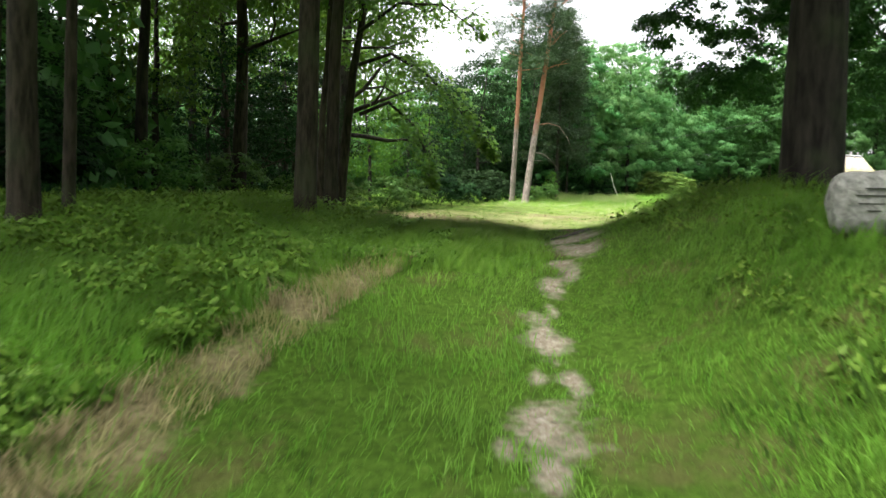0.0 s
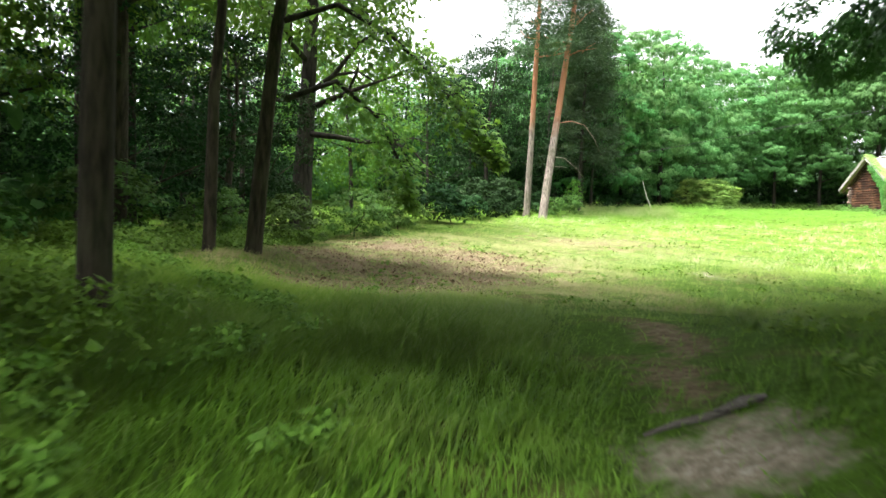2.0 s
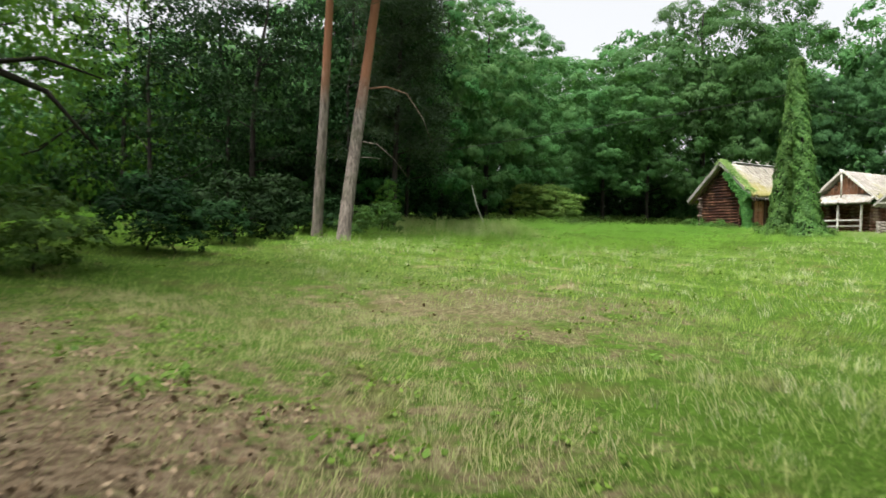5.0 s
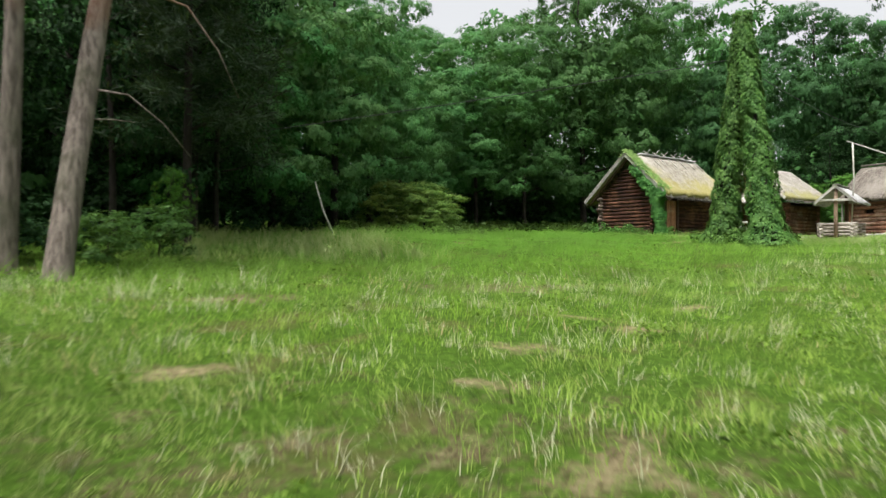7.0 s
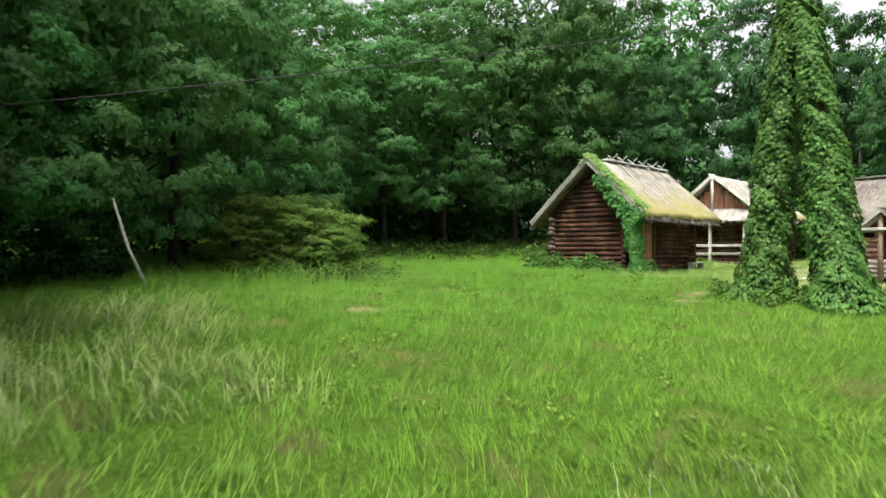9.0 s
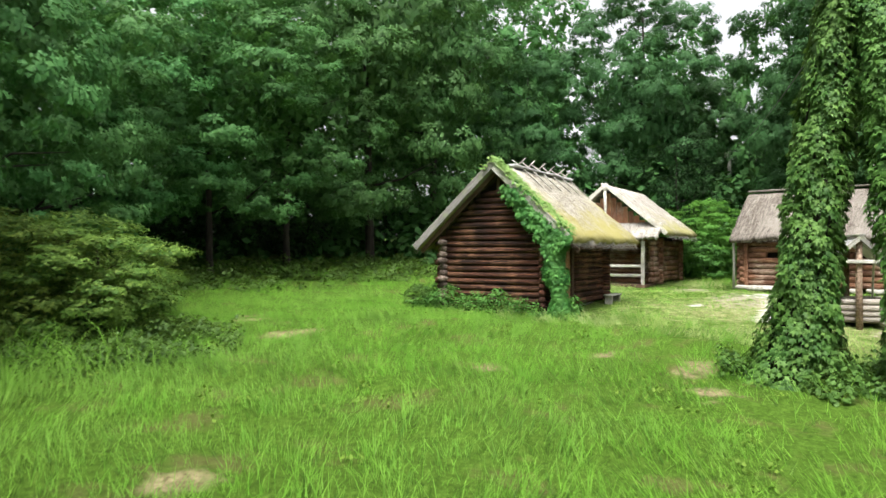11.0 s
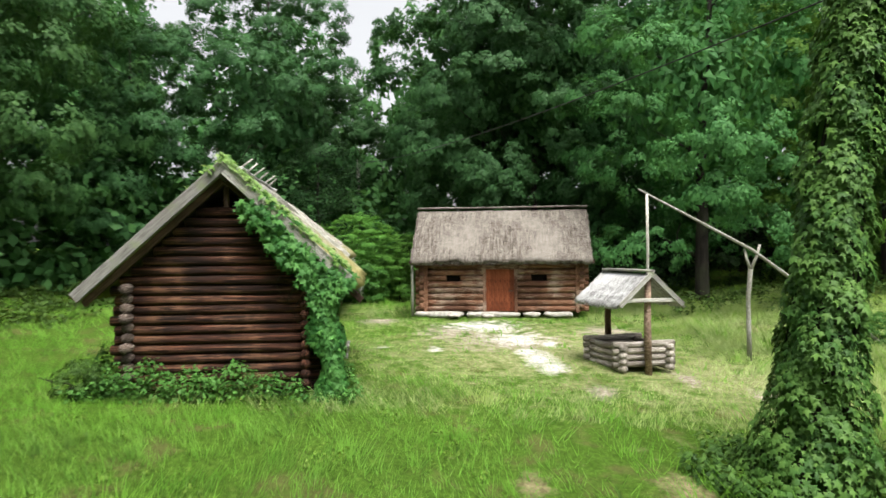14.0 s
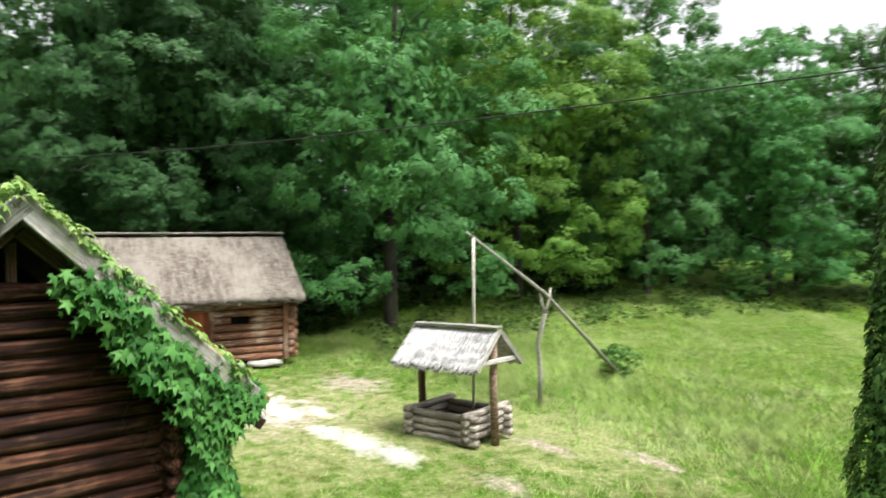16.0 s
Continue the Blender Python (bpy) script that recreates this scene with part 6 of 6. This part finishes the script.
grass_layer("fresh green meadow grass in uneven tufts", 1, 370000, 0, 4.5, (-5, 29, -1, 68), 0.0095, 2)
grass_layer("fine short turf between the tufts", 6, 500000, 0, 7.0, (-5, 31, -1, 68), 0.012, 1, None, 0.75)
grass_layer("longer meadow grass away from the track", 2, 480000, 4.5, 13.0, (-9, 46, 0, 74), 0.015, 1, None, 1.1)
grass_layer("far meadow grass up to the forest edge", 3, 210000, 13.0, 45.0, (-6, 58, 0, 78), 0.05, 1, None, 1.15)
grass_layer("dry straw-coloured grass stalks among the green", 4, 12000, 0, 9.0, (-8, 20, 18, 46), 0.009, 2, STRAW_GRASS, 0.85)
grass_layer("dry matted grass along the edge of the track", 7, 48000, 0, 9.0, (-3.0, 0.2, 1.5, 9.5), 0.010, 2, STRAW_GRASS, 0.9, lambda x, y: np.abs(x + 2.17 - 0.28 * (y - 3.1)) < 0.36)
grass_layer("parched thin grass on the brown patch", 8, 100000, 0, 9.0, (-4, 5, 18, 35), 0.011, 1, STRAW_GRASS, 1.0)
grass_layer("pale flowering grass stalks over the meadow", 15, 54000, 0, 40.0, (3, 34, 27, 62), 0.0055, 2, SEED_GRASS, 1.35, lambda x, y: y < 46)
grass_layer("sparse yellowish trampled grass of the yard", 5, 90000, 0, 60.0, (29, 48, 46, 64), 0.016, 1, GRASS_PALE, 0.9)
grass_layer("tall yellowing meadow grass beyond the well", 10, 170000, 9.0, 60.0, (31, 50, 28, 52), 0.024, 1, GRASS_PALE, 1.1)
grass_layer("tall rank grass beside the wood", 9, 75000, 0, 9.0, (-8, -1.2, 2, 17), 0.014, 2, None, 1.1, lambda x, y: x < -2.5 + 0.28 * (y - 3.1))


grass_layer("long soft grass in the shade of the beeches", 16, 100000, 0, 9.0, (-4.5, 1.9, 8.5, 18.5), 0.013, 2, None, 1.2)
grass_layer("straggling grass tufts breaking up the path", 17, 9000, 0, 9.0, (0.3, 3.2, 1.5, 12), 0.010, 2, None, 0.9)
grass_layer("long grass on the bank beside the path", 18, 42000, 0, 9.0, (2.4, 8.5, 1.5, 11), 0.012, 2, None, 1.05)
grass_layer("tall bleached grass along the shaded edge", 12, 5000, 0, 60.0, (7.5, 14, 49.5, 56), 0.014, 2, GRASS_PALE, 1.7)
grass_layer("tall pale grass below the yellow-green bushes", 14, 3000, 0, 60.0, (14, 19, 58.5, 62), 0.014, 2, None, 1.9)


def weed_layer(label, seed, n, box, where, size, material=LEAF_UNDER, rise=0.35, gap=0.0):
    """Broad-leaved weeds: low rosettes and leafy stalks."""
    rng = np.random.default_rng(seed)
    x, y = rng.uniform(box[0], box[1], n), rng.uniform(box[2], box[3], n)
    keep = where(x, y) & ~blocked(x, y) & (lumps(x, y, 1.9, seed) > gap)
    x, y = x[keep], y[keep]
    vs, fs, at = [], [], 0
    for k in range(7):
        h = 0.05 + rng.uniform(0, rise, len(x)) * np.clip(0.55 + 0.6 * lumps(x, y, 2.7, seed), 0.15, 1)
        a = rng.uniform(0, 6.28, len(x))
        out = np.stack([np.cos(a), np.sin(a), np.zeros(len(x))], -1)
        pos = np.stack([x, y, ground(x, y) + h], -1) + out * 0.06
        v, f = leaves_at(rng, pos, out * 0.3 + np.array([0, 0, 1.0]) + rng.normal(scale=0.2, size=(len(x), 3)), size * rng.uniform(0.6, 1.3, len(x)), "leaf", 0.25, aim=out)
        vs.append(v), fs.append(f + at)
        at += len(v)
    return tagged(new("weeds", raw_mesh("weeds", np.concatenate(vs), np.concatenate(fs), material)), label, "weeds", kind="stuff")


weed_layer("leafy nettles and weeds beside the path", 11, 24000, (-9, 0.2, 2, 34), lambda x, y: (x < np.minimum(-1.3 - 0.05 * np.abs(y - 12), -2.5 + 0.28 * (y - 3.1))) & ((y < 16) | (x < -4.2)), 0.095, LEAF_HERB, 0.55, -0.1)
weed_layer("lush green herbs under the beeches", 22, 16500, (-4.8, 0.4, 8.8, 18.2), lambda x, y: (lumps(x, y, 0.9, 3) > -0.1 + 0.3 * (x + 0.6)) & (lumps(x, y, 5.3, 2) > -0.05), 0.066, LEAF_HERB, 0.36, 0.0)
weed_layer("broad weeds on the grassy bank", 12, 1800, (3, 12, 2, 14), lambda x, y: x > 3.2, 0.08, LEAF_HERB, 0.3)
weed_layer("clover and dock leaves in the meadow", 13, 9000, (-2, 32, 18, 64), lambda x, y: (way_distance(x, y) < 9) & (lumps(x, y, 0.9, 5) > 0.1), 0.07, LEAF_HERB, 0.16)
weed_layer("weeds along the foot of the hut", 14, 12000, (27, 36, 57, 66), lambda x, y: inside(HUT, -0.9, 4.1, -0.8, 0.8, x, y), 0.09, LEAF_UNDER, 0.8, -0.6)
weed_layer("nettles and brambles round the overgrown pole", 15, 4200, (24, 31, 48, 55), lambda x, y: np.hypot(x - 27.1, y - 51.6) < 1.9, 0.10, LEAF_UNDER, 0.5)
weed_layer("ferny undergrowth along the forest edge", 16, 9000, (18, 60, 66, 77), lambda x, y: y > 68.5 + 0.05 * (x - 18), 0.16, LEAF_UNDER, 0.7)
weed_layer("tall herbs along the far meadow edge", 17, 5000, (38, 52, 16, 50), lambda x, y: x > 44, 0.2, LEAF_UNDER, 0.7)

weed_layer("nettles at the foot of the bushes", 19, 3200, (15.5, 22.5, 59, 66), lambda x, y: np.hypot(x - 19.4, (y - 62.2) * 0.9) < 2.5, 0.09, LEAF_UNDER, 0.6, -0.4)
weed_layer("bright lime-green nettle leaves on the bank", 18, 60, (3.2, 4.6, 2.6, 4.6), lambda x, y: x > 3, 0.10, LEAF_HERB, 0.35, -0.2)

weed_layer("bright leafy docks dotted over the brown patch", 21, 420, (-1, 7.5, 21, 31), lambda x, y: lumps(x, y, 1.3, 7) > 0.25, 0.10, LEAF_HERB, 0.22, 0.1)


def litter(label, seed, n, box, material):
    """Fallen leaves and mown stalks lying in small heaps on the bare soil."""
    rng = np.random.default_rng(seed)
    m = n // 9
    cx, cy = rng.uniform(box[0], box[1], m), rng.uniform(box[2], box[3], m)
    i = rng.integers(0, m, n)
    x, y = cx[i] + rng.normal(scale=0.09, size=n), cy[i] + rng.normal(scale=0.06, size=n)
    ok = bare(x, y) > rng.uniform(0.25, 1.15, n)
    x, y = x[ok], y[ok]
    k = len(x)
    pos = np.stack([x, y, ground(x, y) + rng.uniform(0.01, 0.07, k)], -1)
    v, f = leaves_at(rng, pos, rng.normal(scale=0.5, size=(k, 3)) + np.array([0, 0, 1.0]), rng.uniform(0.025, 0.085, k), "leaf", 0.3)
    return tagged(new("leaf_litter", raw_mesh("leaf_litter", v, f, material)), label, "leaf litter", kind="stuff")


litter("brown dead leaves and mown stalks on bare soil", 41, 42000, (-4.5, 5, 18, 35), LITTER)
grass_layer("small fresh tufts on the brown patch", 42, 26000, 0, 9.0, (-4, 5, 18, 34), 0.012, 2, None, 1.2, lambda x, y: lumps(x, y, 2.9, 5) > 0.35)

rng_u = random.Random(19)
UNDER = [(-6, 27, 1.0), (-4.6, 30, 1.0), (-3.2, 34, 1.2), (-2.0, 38, 1.1), (-0.5, 42, 1.2), (1.5, 46, 1.3), (3.0, 49, 1.3), (-7.5, 24, 1.2), (-8, 19, 1.3), (-9, 14, 1.3),
         (29.15, 63.35, 0.42), (10.4, 61.0, 1.3), (8.0, 59.2, 1.3), (12.9, 62.0, 1.1), (5.6, 57.0, 1.3), (3.2, 53.5, 1.2), (49.5, 63, 1.2), (51, 65.5, 1.4), (47.5, 27.5, 1.2)]
UNDER += [(2.6, 46.6, 0.7), (3.6, 49.5, 0.9), (5.8, 49.3, 0.7), (1.2, 44.4, 0.8), (7.0, 51.0, 0.8), (0.2, 42.0, 0.8), (4.9, 50.6, 0.8)]
# near-black thickets added where the hollow under the trees is only shaded
UNDER += [(51, 50, 1.8), (50.2, 53, 1.8), (52.5, 46.0, 2.0), (50.0, 56.0, 1.4), (53, 42.5, 2.0), (51.5, 36, 1.8)]
UNDER += [(3, 66, 2.0), (9, 66.5, 2.0), (13, 69, 1.9), (17, 72.5, 2.0), (21, 77, 2.0), (26, 79, 2.1), (31, 79.5, 2.0), (36, 80, 2.1), (42, 81, 2.0), (47, 81, 2.1), (52, 78, 2.0), (57, 73.5, 2.0), (62, 71, 2.0), (66, 62, 2.0), (60, 56, 2.0)]
UNDER += [(rng_u.uniform(-22, -9), rng_u.uniform(3, 55), rng_u.uniform(1.0, 2.2)) for _ in range(26)]
for i, (x, y, r) in enumerate(UNDER):
    t = thing("shrub", pose(x, y, gz(x, y), 0, 0, i * 50), "leafy green shrub in the undergrowth, darkened where shade should lie", "shrub", "undergrowth shrubs")
    # thicket crowns put shade into the leaf colour, under crowns don't
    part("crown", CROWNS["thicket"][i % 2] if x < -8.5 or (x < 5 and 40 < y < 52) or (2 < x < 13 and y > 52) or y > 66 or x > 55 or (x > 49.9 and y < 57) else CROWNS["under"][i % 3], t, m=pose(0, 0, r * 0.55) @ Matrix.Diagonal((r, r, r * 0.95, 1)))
    part("stem", trunk_mesh("stem", 900 + i, r * 0.9, 0.06, (0.05, 0), BARK_DARK, 3, 0.2, r * 0.6), t)

# saplings in the shade below the pines
for i, (x, y, h, r) in enumerate([(7.4, 51.6, 2.2, 0.55)]):
    tree(x, y, h, 0.05, r, 0.5, "airy", 950 + i, "thin leafy sapling growing at the shaded meadow edge", (0.03, 0), BARK_DARK, 4, "saplings", "sapling")
